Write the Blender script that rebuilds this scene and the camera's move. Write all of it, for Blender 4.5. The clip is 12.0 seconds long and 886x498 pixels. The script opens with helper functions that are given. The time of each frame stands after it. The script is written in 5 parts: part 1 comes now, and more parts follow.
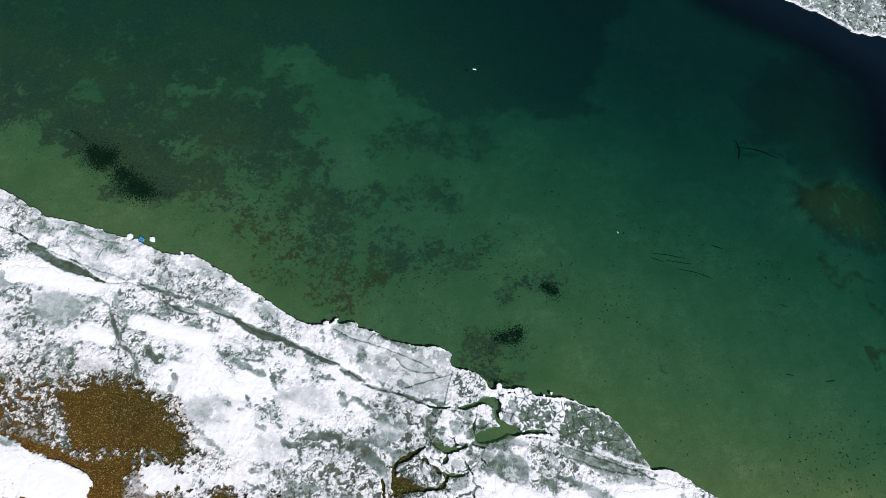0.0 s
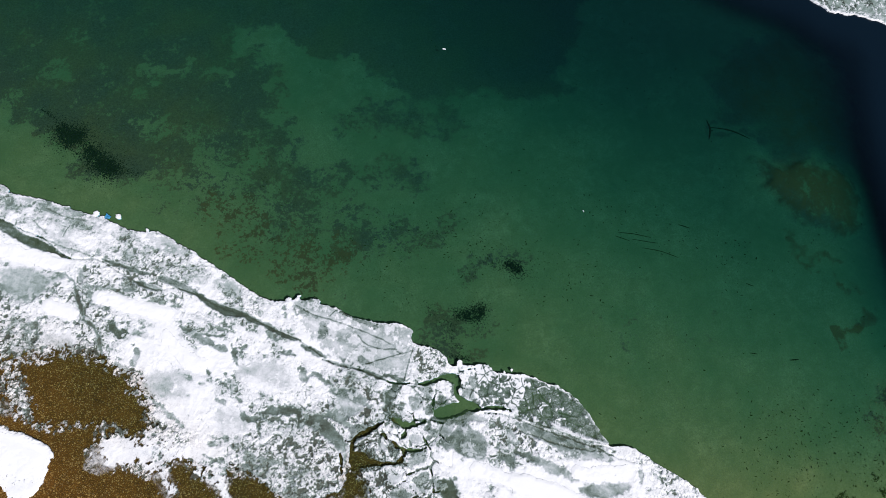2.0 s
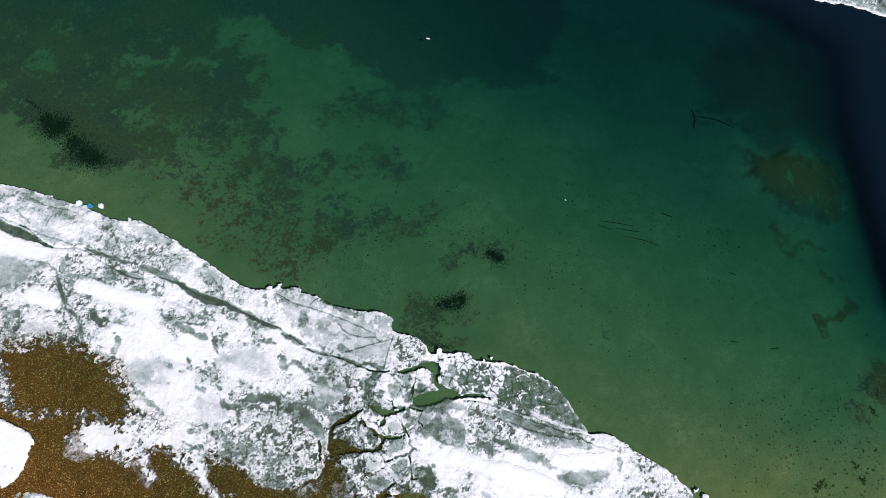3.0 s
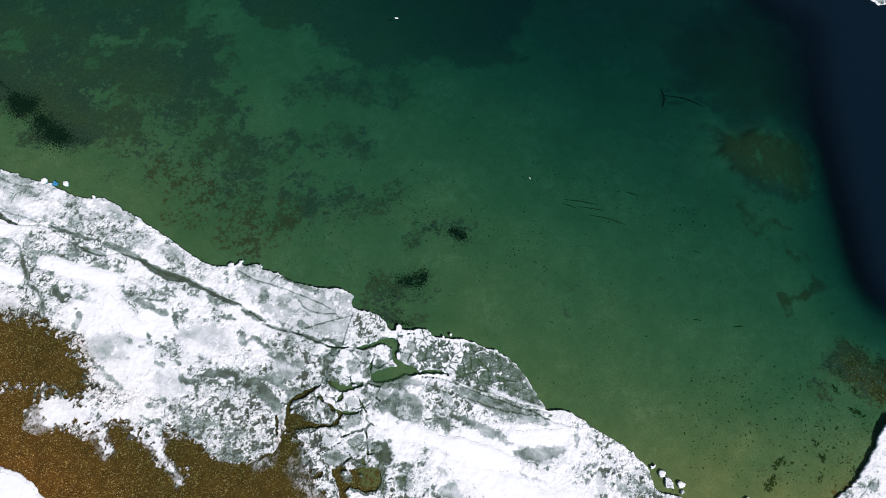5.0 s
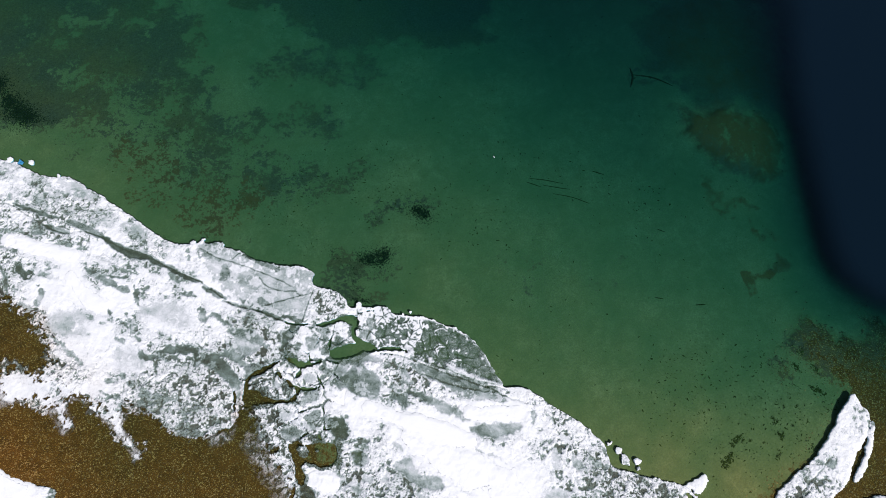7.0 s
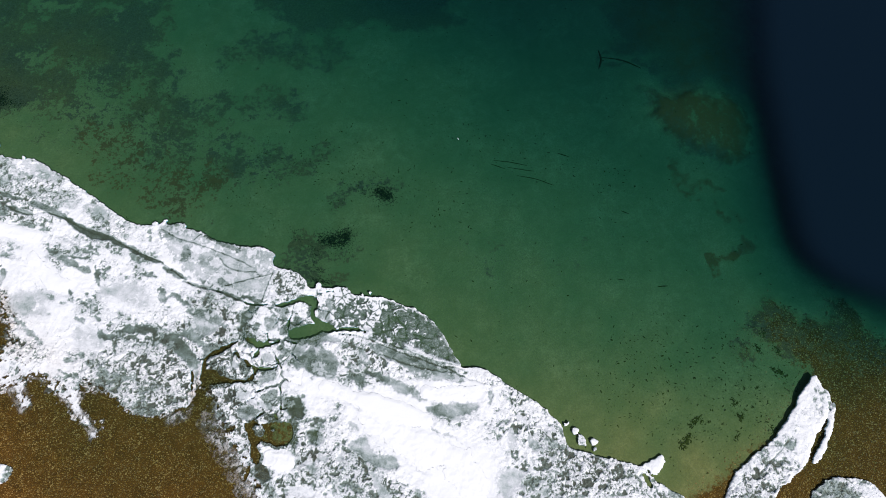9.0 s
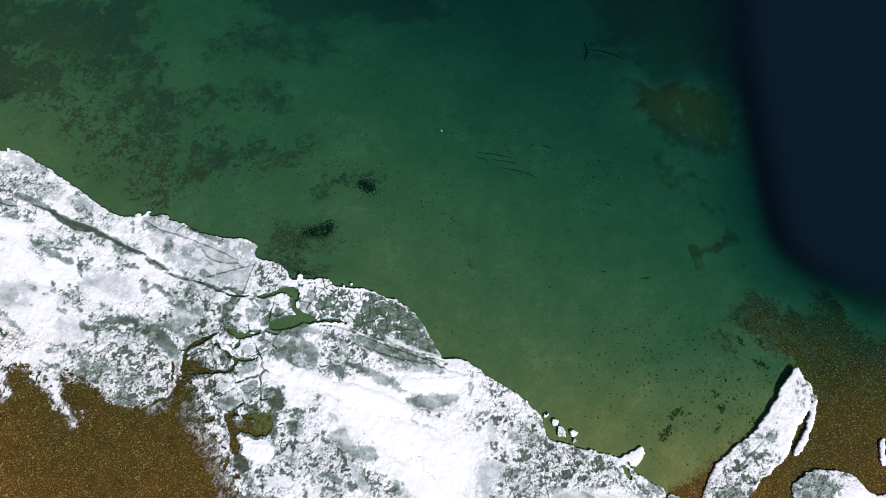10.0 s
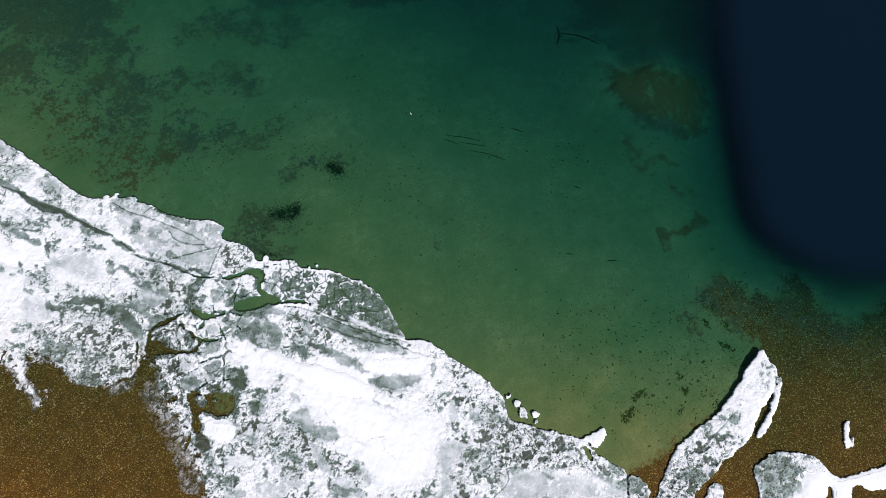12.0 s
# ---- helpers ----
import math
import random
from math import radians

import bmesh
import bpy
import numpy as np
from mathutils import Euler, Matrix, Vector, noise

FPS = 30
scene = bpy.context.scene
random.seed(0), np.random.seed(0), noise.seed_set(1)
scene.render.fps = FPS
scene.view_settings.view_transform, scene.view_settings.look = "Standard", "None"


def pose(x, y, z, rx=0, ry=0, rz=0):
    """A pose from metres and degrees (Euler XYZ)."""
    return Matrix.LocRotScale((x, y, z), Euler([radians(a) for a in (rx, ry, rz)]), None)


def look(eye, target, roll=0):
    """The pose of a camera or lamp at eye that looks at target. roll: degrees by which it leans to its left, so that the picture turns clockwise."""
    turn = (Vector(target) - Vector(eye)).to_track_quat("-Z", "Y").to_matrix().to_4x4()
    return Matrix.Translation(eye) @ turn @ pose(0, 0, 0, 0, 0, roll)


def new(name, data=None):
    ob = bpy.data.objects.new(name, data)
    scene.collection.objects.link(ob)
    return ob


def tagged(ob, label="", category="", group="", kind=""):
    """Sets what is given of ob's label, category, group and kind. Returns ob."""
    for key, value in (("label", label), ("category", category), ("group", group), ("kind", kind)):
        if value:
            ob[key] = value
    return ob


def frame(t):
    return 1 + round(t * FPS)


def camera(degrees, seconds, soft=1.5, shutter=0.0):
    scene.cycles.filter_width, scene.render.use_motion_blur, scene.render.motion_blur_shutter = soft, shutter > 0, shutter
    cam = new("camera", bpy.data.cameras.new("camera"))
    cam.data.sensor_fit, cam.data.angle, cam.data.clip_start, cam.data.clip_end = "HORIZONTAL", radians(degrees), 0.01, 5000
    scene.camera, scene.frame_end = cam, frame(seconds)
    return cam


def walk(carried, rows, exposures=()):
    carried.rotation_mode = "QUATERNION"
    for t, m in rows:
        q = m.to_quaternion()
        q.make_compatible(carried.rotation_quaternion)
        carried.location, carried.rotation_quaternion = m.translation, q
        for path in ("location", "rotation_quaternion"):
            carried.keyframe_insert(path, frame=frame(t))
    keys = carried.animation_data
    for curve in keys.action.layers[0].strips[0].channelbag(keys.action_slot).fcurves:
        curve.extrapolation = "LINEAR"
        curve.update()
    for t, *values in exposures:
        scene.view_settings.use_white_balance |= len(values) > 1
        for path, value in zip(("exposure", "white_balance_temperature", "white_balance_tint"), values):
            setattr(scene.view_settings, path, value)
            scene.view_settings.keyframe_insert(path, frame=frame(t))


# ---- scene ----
cam = camera(68.3, 12.0, soft=0.9)
PATH = [
    (0, (-1.372, 0.001, 61.811), (-1.125, 0.715, 59.959), 7.0),
    (0.5, (-0.345, -0.608, 61.751), (-0.106, 0.103, 59.897), 6.5),
    (1, (0.653, -1.245, 61.666), (0.886, -0.536, 59.81), 6.2),
    (1.5, (1.677, -1.881, 61.564), (1.903, -1.175, 59.707), 5.8),
    (2, (2.725, -2.527, 61.46), (2.943, -1.823, 59.601), 5.4),
    (2.5, (3.804, -3.164, 61.359), (4.014, -2.463, 59.498), 4.8),
    (3, (4.867, -3.804, 61.258), (5.07, -3.105, 59.395), 4.4),
    (5, (9.012, -6.472, 60.582), (9.189, -5.777, 58.715), 2.7),
    (5.5, (10.011, -7.077, 60.434), (10.182, -6.385, 58.566), 2.3),
    (6, (10.999, -7.691, 60.294), (11.165, -7.001, 58.425), 2.0),
    (6.5, (12.068, -8.276, 60.127), (12.226, -7.588, 58.256), 1.5),
    (7, (13.162, -8.87, 59.997), (13.313, -8.185, 58.124), 1.0),
    (9, (17.279, -11.296, 59.209), (17.407, -10.609, 57.335), -0.7),
    (9.5, (18.331, -11.862, 59.035), (18.45, -11.173, 57.161), -1.4),
    (10, (19.314, -12.408, 58.829), (19.427, -11.719, 56.955), -1.8),
    (10.5, (20.22, -13.024, 58.628), (20.328, -12.333, 56.754), -2.1),
    (11, (21.089, -13.624, 58.432), (21.193, -12.932, 56.559), -2.4),
    (11.5, (21.935, -14.105, 58.257), (22.033, -13.413, 56.383), -2.8),
    (12, (22.827, -14.545, 58.092), (22.92, -13.856, 56.216), -3.2),
]
walk(cam, [(t, look(eye, target, roll)) for t, eye, target, roll in PATH])

# ---------------------------------------------------------------- light
world = bpy.data.worlds.new("sky")
scene.world = world
world.use_nodes = True
SUN_ELEVATION, SUN_AZIMUTH = 49.0, 152.0      # azimuth clockwise from +y, the sun stands to the south-east
wn = world.node_tree.nodes
wl = world.node_tree.links
sky = wn.new("ShaderNodeTexSky")
sky.sky_type, sky.sun_disc = "NISHITA", False
sky.sun_elevation, sky.sun_rotation = radians(SUN_ELEVATION), radians(SUN_AZIMUTH)
wl.new(sky.outputs[0], wn["Background"].inputs[0])
wn["Background"].inputs[1].default_value = 0.07
sun = new("sun", bpy.data.lights.new("sun", "SUN"))
sun.data.energy, sun.data.angle, sun.data.color = 4.0, radians(0.53), (1.0, 0.96, 0.90)
az, el = radians(SUN_AZIMUTH), radians(SUN_ELEVATION)
sun_way = Vector((math.sin(az) * math.cos(el), math.cos(az) * math.cos(el), math.sin(el)))
sun.matrix_world = look(sun_way * 200, (0, 0, 0))
scene.view_settings.exposure = 0.3


# ---------------------------------------------------------------- materials
class Nodes:
    """Short hand for building a node material."""

    def __init__(self, name):
        self.mat = bpy.data.materials.new(name)
        self.mat.use_nodes = True
        self.tree = self.mat.node_tree
        self.tree.nodes.clear()
        self.out = self.tree.nodes.new("ShaderNodeOutputMaterial")
        self.pos = self.tree.nodes.new("ShaderNodeNewGeometry").outputs["Position"]

    def put(self, socket, value):
        if isinstance(value, bpy.types.NodeSocket):
            self.tree.links.new(value, socket)
        elif isinstance(value, tuple) and len(value) == 3 and socket.type == "RGBA":
            socket.default_value = (*value, 1)
        else:
            socket.default_value = value

    def node(self, kind, inputs=(), **settings):
        n = self.tree.nodes.new(kind)
        for key, value in settings.items():
            setattr(n, key, value)
        for key, value in dict(inputs).items():
            self.put(n.inputs[key], value)
        return n

    def math(self, op, a, b=0.0, clamp=False):
        return self.node("ShaderNodeMath", {0: a, 1: b}, operation=op, use_clamp=clamp).outputs[0]

    def noise(self, scale, detail=4.0, rough=0.6, warp=0.0):
        return self.node("ShaderNodeTexNoise", {"Vector": self.pos, "Scale": scale, "Detail": detail, "Roughness": rough, "Distortion": warp}).outputs[0]

    def cells(self, scale, feature="F1"):
        return self.node("ShaderNodeTexVoronoi", {"Vector": self.pos, "Scale": scale}, feature=feature)

    def attr(self, name):
        return self.node("ShaderNodeAttribute", attribute_name=name).outputs["Fac"]

    def ramp(self, fac, stops, smooth=False):
        n = self.node("ShaderNodeValToRGB", {0: fac})
        if smooth:
            n.color_ramp.interpolation = "EASE"
        e = n.color_ramp.elements
        while len(e) < len(stops):
            e.new(0.5)
        for at, (place, colour) in zip(e, stops):
            at.position, at.color = place, (*colour, 1)
        return n.outputs[0]

    def span(self, value, lo, hi, to_lo=0.0, to_hi=1.0):
        return self.node("ShaderNodeMapRange", {0: value, 1: lo, 2: hi, 3: to_lo, 4: to_hi}).outputs[0]

    def mix(self, fac, a, b, blend="MIX"):
        n = self.node("ShaderNodeMix", data_type="RGBA", blend_type=blend)
        self.put(n.inputs[0], fac), self.put(n.inputs[6], a), self.put(n.inputs[7], b)
        return n.outputs[2]

    def bump(self, height, distance, strength=1.0):
        return self.node("ShaderNodeBump", {"Height": height, "Distance": distance, "Strength": strength}).outputs[0]

    def end(self, shader):
        self.put(self.out.inputs[0], shader)
        return self.mat


def ice_material():
    """Snow over lake ice: white and crumbly where dry, grey where soaked and in gaps with painted shade, half clear
    where bare, gone where melted.
    """
    n = Nodes("snowy_ice")
    wet, rough, clear, dirt, bare = n.attr("wet"), n.attr("rough"), n.attr("clear"), n.attr("dirt"), n.attr("bare")
    fine = n.noise(3.6, 6, 0.66, 0.7)
    tiny = n.noise(9.0, 3, 0.6, 0.5)
    mid = n.noise(1.1, 7, 0.66, 1.0)
    soak = n.math("ADD", wet, n.math("MULTIPLY", n.span(mid, 0.35, 0.65, -0.10, 0.10), n.math("ADD", n.math("MAXIMUM", wet, 0.0), 0.2)))
    soak = n.math("ADD", soak, n.math("MULTIPLY", n.span(tiny, 0.36, 0.64, -0.15, 0.15), n.math("ADD", 0.25, n.math("MULTIPLY", rough, 0.55))))
    # small shaded hollows between snow grains, darkened in the colour
    shaded_pits = n.math("MULTIPLY", n.span(n.noise(5.0, 3, 0.62, 0.6), 0.55, 0.61), n.span(n.math("ADD", mid, n.math("MULTIPLY", rough, 0.22)), 0.50, 0.62))
    soak = n.math("ADD", soak, n.math("MULTIPLY", shaded_pits, n.math("ADD", 0.03, n.math("MULTIPLY", rough, 0.46))))
    grit = n.math("MULTIPLY", n.span(n.noise(4.6, 3, 0.62, 0.4), 0.53, 0.58), n.span(n.math("ADD", mid, n.math("MULTIPLY", dirt, 0.12)), 0.44, 0.56))
    soak = n.math("ADD", soak, n.math("MULTIPLY", grit, n.math("ADD", n.math("MULTIPLY", dirt, 0.26), n.math("MULTIPLY", rough, 0.10))))
    colour = n.ramp(soak, [(0.0, (0.715, 0.715, 0.75)), (0.16, (0.64, 0.644, 0.69)), (0.26, (0.48, 0.495, 0.535)), (0.42, (0.30, 0.345, 0.355)), (0.60, (0.150, 0.195, 0.182)), (0.82, (0.078, 0.096, 0.080)), (1.0, (0.05, 0.055, 0.045))])
    colour = n.mix(n.math("MULTIPLY", dirt, n.span(mid, 0.35, 0.6, 0.2, 0.7)), colour, n.mix(1.0, colour, (0.86, 0.75, 0.66), "MULTIPLY"))
    colour = n.mix(n.math("MULTIPLY", n.math("MULTIPLY", grit, dirt), 0.42), colour, (0.125, 0.098, 0.078))
    height = n.math("ADD", n.math("MULTIPLY", fine, n.math("ADD", 0.05, n.math("MULTIPLY", rough, 1.6))), n.math("MULTIPLY", tiny, n.math("MULTIPLY", rough, 0.5)))
    normal = n.bump(height, 0.11, 0.8)
    shade = n.node("ShaderNodeBsdfPrincipled", {"Base Color": colour, "Roughness": n.span(soak, 0.0, 0.8, 0.75, 0.35), "Normal": normal, "IOR": 1.31}).outputs[0]
    glassy = n.node("ShaderNodeBsdfTransparent", {"Color": (0.87, 0.93, 0.89)}).outputs[0]
    see = n.math("MULTIPLY", clear, n.span(soak, 0.32, 0.70, 0.0, 0.78), True)
    both = n.node("ShaderNodeMixShader", {0: see, 1: shade, 2: glassy}).outputs[0]
    gone = n.node("ShaderNodeBsdfTransparent", {"Color": (1.0, 1.0, 1.0)}).outputs[0]
    return n.end(n.node("ShaderNodeMixShader", {0: bare, 1: both, 2: gone}).outputs[0])


def bed_material():
    """Lake bed and beach: olive silty sand, brown cobble gravel, patches of weed."""
    n = Nodes("lake_bed")
    weed, gravel, rust = n.attr("weed"), n.attr("gravel"), n.attr("rust")
    big, mid, fine = n.noise(0.16, 5, 0.6), n.noise(0.9, 5, 0.65, 0.5), n.noise(5.0, 4, 0.7)
    sand = n.ramp(n.math("ADD", n.math("MULTIPLY", mid, 0.5), n.math("MULTIPLY", fine, 0.5)), [(0.3, (0.102, 0.098, 0.033)), (0.5, (0.140, 0.128, 0.047)), (0.7, (0.204, 0.176, 0.070))])
    sand = n.mix(n.span(n.noise(11.0, 2, 0.6), 0.35, 0.65, 0.0, 0.45), sand, n.mix(1.0, sand, (1.7, 1.6, 1.5), "MULTIPLY"))
    sand = n.mix(n.span(big, 0.35, 0.7, 0.0, 0.8), sand, (0.100, 0.118, 0.040))
    stone = n.cells(8.5)
    tone = n.node("ShaderNodeSeparateColor", {0: stone.outputs["Color"]}).outputs[0]
    pebbles = n.ramp(tone, [(0.0, (0.0500, 0.0240, 0.0066)), (0.55, (0.1560, 0.0730, 0.0135)), (0.82, (0.2000, 0.1200, 0.0260)), (1.0, (0.4200, 0.2800, 0.1000))])
    pebbles = n.mix(n.span(stone.outputs["Distance"], 0.25, 0.6), pebbles, (0.0588, 0.0316, 0.0072))
    pebbles = n.mix(n.span(n.noise(0.35, 5, 0.6), 0.35, 0.65, 0.0, 0.55), pebbles, n.mix(1.0, pebbles, (0.60, 0.62, 0.70), "MULTIPLY"))
    pebbles = n.mix(n.span(mid, 0.3, 0.7, 0.0, 0.5), pebbles, (0.1400, 0.0620, 0.0125))
    patchy = n.noise(0.42, 7, 0.68, 0.25)
    speckle = n.noise(2.3, 4, 0.68)
    height = n.node("ShaderNodeSeparateXYZ", {0: n.pos}).outputs[2]
    crisp = n.span(height, -1.30, -0.55, 0.12, 1.0)          # growth in deep water is a soft felt, in the shallows single tufts
    lobes = n.math("ADD", n.math("MULTIPLY", n.math("SUBTRACT", patchy, 0.5), 1.9), n.math("MULTIPLY", n.math("SUBTRACT", mid, 0.5), 2.0))
    grainy = n.math("ADD", n.math("MULTIPLY", n.math("SUBTRACT", speckle, 0.5), 2.4), n.math("MULTIPLY", n.math("SUBTRACT", fine, 0.5), 2.2))
    ragged = n.math("ADD", 0.5, n.math("MULTIPLY", n.math("ADD", lobes, grainy), 0.3))
    g = n.span(n.math("ADD", gravel, n.math("MULTIPLY", n.math("SUBTRACT", ragged, 0.5), 1.4)), 0.35, 0.65)
    base = n.mix(g, sand, pebbles)
    uneven = n.math("ADD", n.math("MULTIPLY", lobes, n.span(weed, 0.0, 0.20, 0.3, 1.0)), n.math("MULTIPLY", n.math("MULTIPLY", grainy, crisp), n.span(weed, 0.04, 0.35, 0.2, 1.0)))
    w = n.span(n.math("ADD", weed, n.math("MULTIPLY", uneven, n.span(weed, 0.5, 1.0, 1.0, 0.6))), n.span(crisp, 0.12, 1.0, 0.20, 0.34), n.span(crisp, 0.12, 1.0, 0.80, 0.62))
    weed_tone = n.mix(n.span(fine, 0.3, 0.7), n.mix(n.span(big, 0.4, 0.6), (0.046, 0.038, 0.018), (0.066, 0.050, 0.020)), n.mix(n.span(big, 0.4, 0.6), (0.092, 0.080, 0.042), (0.125, 0.095, 0.036)))
    base = n.mix(n.math("MULTIPLY", w, n.span(crisp, 0.12, 1.0, 0.70, 0.95)), base, weed_tone)
    r = n.span(n.math("ADD", rust, n.math("MULTIPLY", n.span(rust, 0.02, 0.30), n.math("ADD", n.math("MULTIPLY", lobes, 0.9), n.math("MULTIPLY", n.math("MULTIPLY", grainy, crisp), 0.9)))), n.span(crisp, 0.12, 1.0, 0.15, 0.36), n.span(crisp, 0.12, 1.0, 0.90, 0.62))
    base = n.mix(n.math("MULTIPLY", r, n.span(crisp, 0.12, 1.0, 0.92, 0.60)), base, n.mix(mid, (0.070, 0.036, 0.010), (0.145, 0.076, 0.020)))
    relief = n.math("ADD", n.math("MULTIPLY", fine, 0.5), n.math("MULTIPLY", n.math("MULTIPLY", stone.outputs["Distance"], -0.8), gravel))
    return n.end(n.node("ShaderNodeBsdfPrincipled", {"Base Color": base, "Roughness": 0.85, "Specular IOR Level": 0.05, "Normal": n.bump(relief, 0.10, 0.7)}).outputs[0])


def water_material():
    """Clear cold water: takes out red first, then blue, then green over its depth, and scatters a little blue back."""
    n = Nodes("lake_water")
    depth = n.attr("depth")

    def left(k):
        return n.math("POWER", 2.718, n.math("MULTIPLY", depth, -k))

    tint = n.node("ShaderNodeCombineColor", {0: left(1.06), 1: left(0.37), 2: left(0.212)}).outputs[0]
    through_water = n.node("ShaderNodeBsdfTransparent", {"Color": tint}).outputs[0]
    haze = n.node("ShaderNodeBsdfDiffuse", {"Color": (0.0025, 0.0078, 0.0150)}).outputs[0]
    body = n.node("ShaderNodeMixShader", {0: n.math("SUBTRACT", 1.0, n.math("POWER", 2.718, n.math("MULTIPLY", n.math("POWER", depth, 4.0), -0.015))), 1: through_water, 2: haze}).outputs[0]
    ripple = n.bump(n.noise(1.6, 3, 0.5), 0.02, 0.25)
    gloss = n.node("ShaderNodeBsdfGlossy", {"Color": (1, 1, 1), "Roughness": 0.06, "Normal": ripple}).outputs[0]
    mirror = n.node("ShaderNodeFresnel", {"IOR": 1.13, "Normal": ripple}).outputs[0]
    return n.end(n.node("ShaderNodeMixShader", {0: mirror, 1: body, 2: gloss}).outputs[0])


def plain_material(name, dark, light, rough=0.8, scale=3.0, gloss=0.05):
    n = Nodes(name)
    noise_ = n.noise(scale, 5, 0.65)
    pick = n.node("ShaderNodeNewGeometry").outputs["Random Per Island"]
    colour = n.mix(n.math("ADD", n.math("MULTIPLY", noise_, 0.4), n.math("MULTIPLY", pick, 0.6)), dark, light)
    return n.end(n.node("ShaderNodeBsdfPrincipled", {"Base Color": colour, "Roughness": rough, "Specular IOR Level": gloss, "Normal": n.bump(noise_, 0.02, 0.5)}).outputs[0])


ICE, BED, WATER = ice_material(), bed_material(), water_material()
PEBBLE = plain_material("beach_pebble", (0.030, 0.016, 0.004), (0.33, 0.200, 0.058), 0.6, gloss=0.2)
WEED = plain_material("waterweed", (0.004, 0.007, 0.003), (0.020, 0.028, 0.010), 0.8)
ALGAE = plain_material("algae", (0.018, 0.024, 0.004), (0.050, 0.056, 0.012), 0.8)
TARP = plain_material("blue_plastic", (0.02, 0.13, 0.30), (0.05, 0.30, 0.55), 0.4, gloss=0.5)


# ---------------------------------------------------------------- fields over the plan
def lattice(ix, iy, seed):
    h = (ix.astype(np.int64) * 374761393 + iy.astype(np.int64) * 668265263 + seed * 974634777) & 0xFFFFFFFF
    h = ((h ^ (h >> 13)) * 1274126177) & 0xFFFFFFFF
    return ((h ^ (h >> 16)) & 0xFFFFFF) / float(0xFFFFFF)


def value_noise(x, y, seed):
    ix, iy = np.floor(x), np.floor(y)
    fx, fy = x - ix, y - iy
    fx, fy = fx * fx * (3 - 2 * fx), fy * fy * (3 - 2 * fy)
    a, b = lattice(ix, iy, seed), lattice(ix + 1, iy, seed)
    c, d = lattice(ix, iy + 1, seed), lattice(ix + 1, iy + 1, seed)
    return a + (b - a) * fx + (c - a) * fy + (a - b - c + d) * fx * fy


def fbm(x, y, size, seed, octaves=4, gain=0.55):
    """Fractal noise from -1 to 1 whose largest lumps are about size metres."""
    total, weight, amp = 0, 0, 1.0
    for o in range(octaves):
        f = 2.03**o / size
        total = total + amp * value_noise(x * f + 17.3 * o + 500, y * f - 9.1 * o + 500, seed + o)
        weight, amp = weight + amp, amp * gain
    return 2 * total / weight - 1


def step(v, lo, hi):
    u = np.clip((v - lo) / (hi - lo), 0, 1)
    return u * u * (3 - 2 * u)


def smooth(points, closed=False, n=4):
    """A Catmull-Rom curve through a few plan points."""
    p = np.array(points, float)
    ext = np.vstack([p[-1:], p, p[:2]]) if closed else np.vstack([2 * p[:1] - p[1:2], p, 2 * p[-1:] - p[-2:-1]])
    out = []
    for i in range(len(ext) - 3):
        a, b, c, d = ext[i:i + 4]
        for s in np.arange(n) / n:
            out.append(0.5 * (2 * b + (c - a) * s + (2 * a - 5 * b + 4 * c - d) * s**2 + (3 * b - a - 3 * c + d) * s**3))
    if not closed:
        out.append(p[-1])
    return np.array(out)


def to_line(x, y, line, closed=False):
    """Distance to a polyline, with its winding sign (positive inside) when closed."""
    best, inside = np.full(x.shape, 1e9), np.zeros(x.shape, bool)
    pts = np.vstack([line, line[:1]]) if closed else line
    for (ax, ay), (bx, by) in zip(pts[:-1], pts[1:]):
        dx, dy = bx - ax, by - ay
        t = np.clip(((x - ax) * dx + (y - ay) * dy) / (dx * dx + dy * dy + 1e-12), 0, 1)
        best = np.minimum(best, (x - ax - t * dx) ** 2 + (y - ay - t * dy) ** 2)
        if closed and ay != by:
            inside ^= ((ay > y) != (by > y)) & (x < ax + (y - ay) * dx / dy)
    best = np.sqrt(best)
    return np.where(inside, best, -best) if closed else best


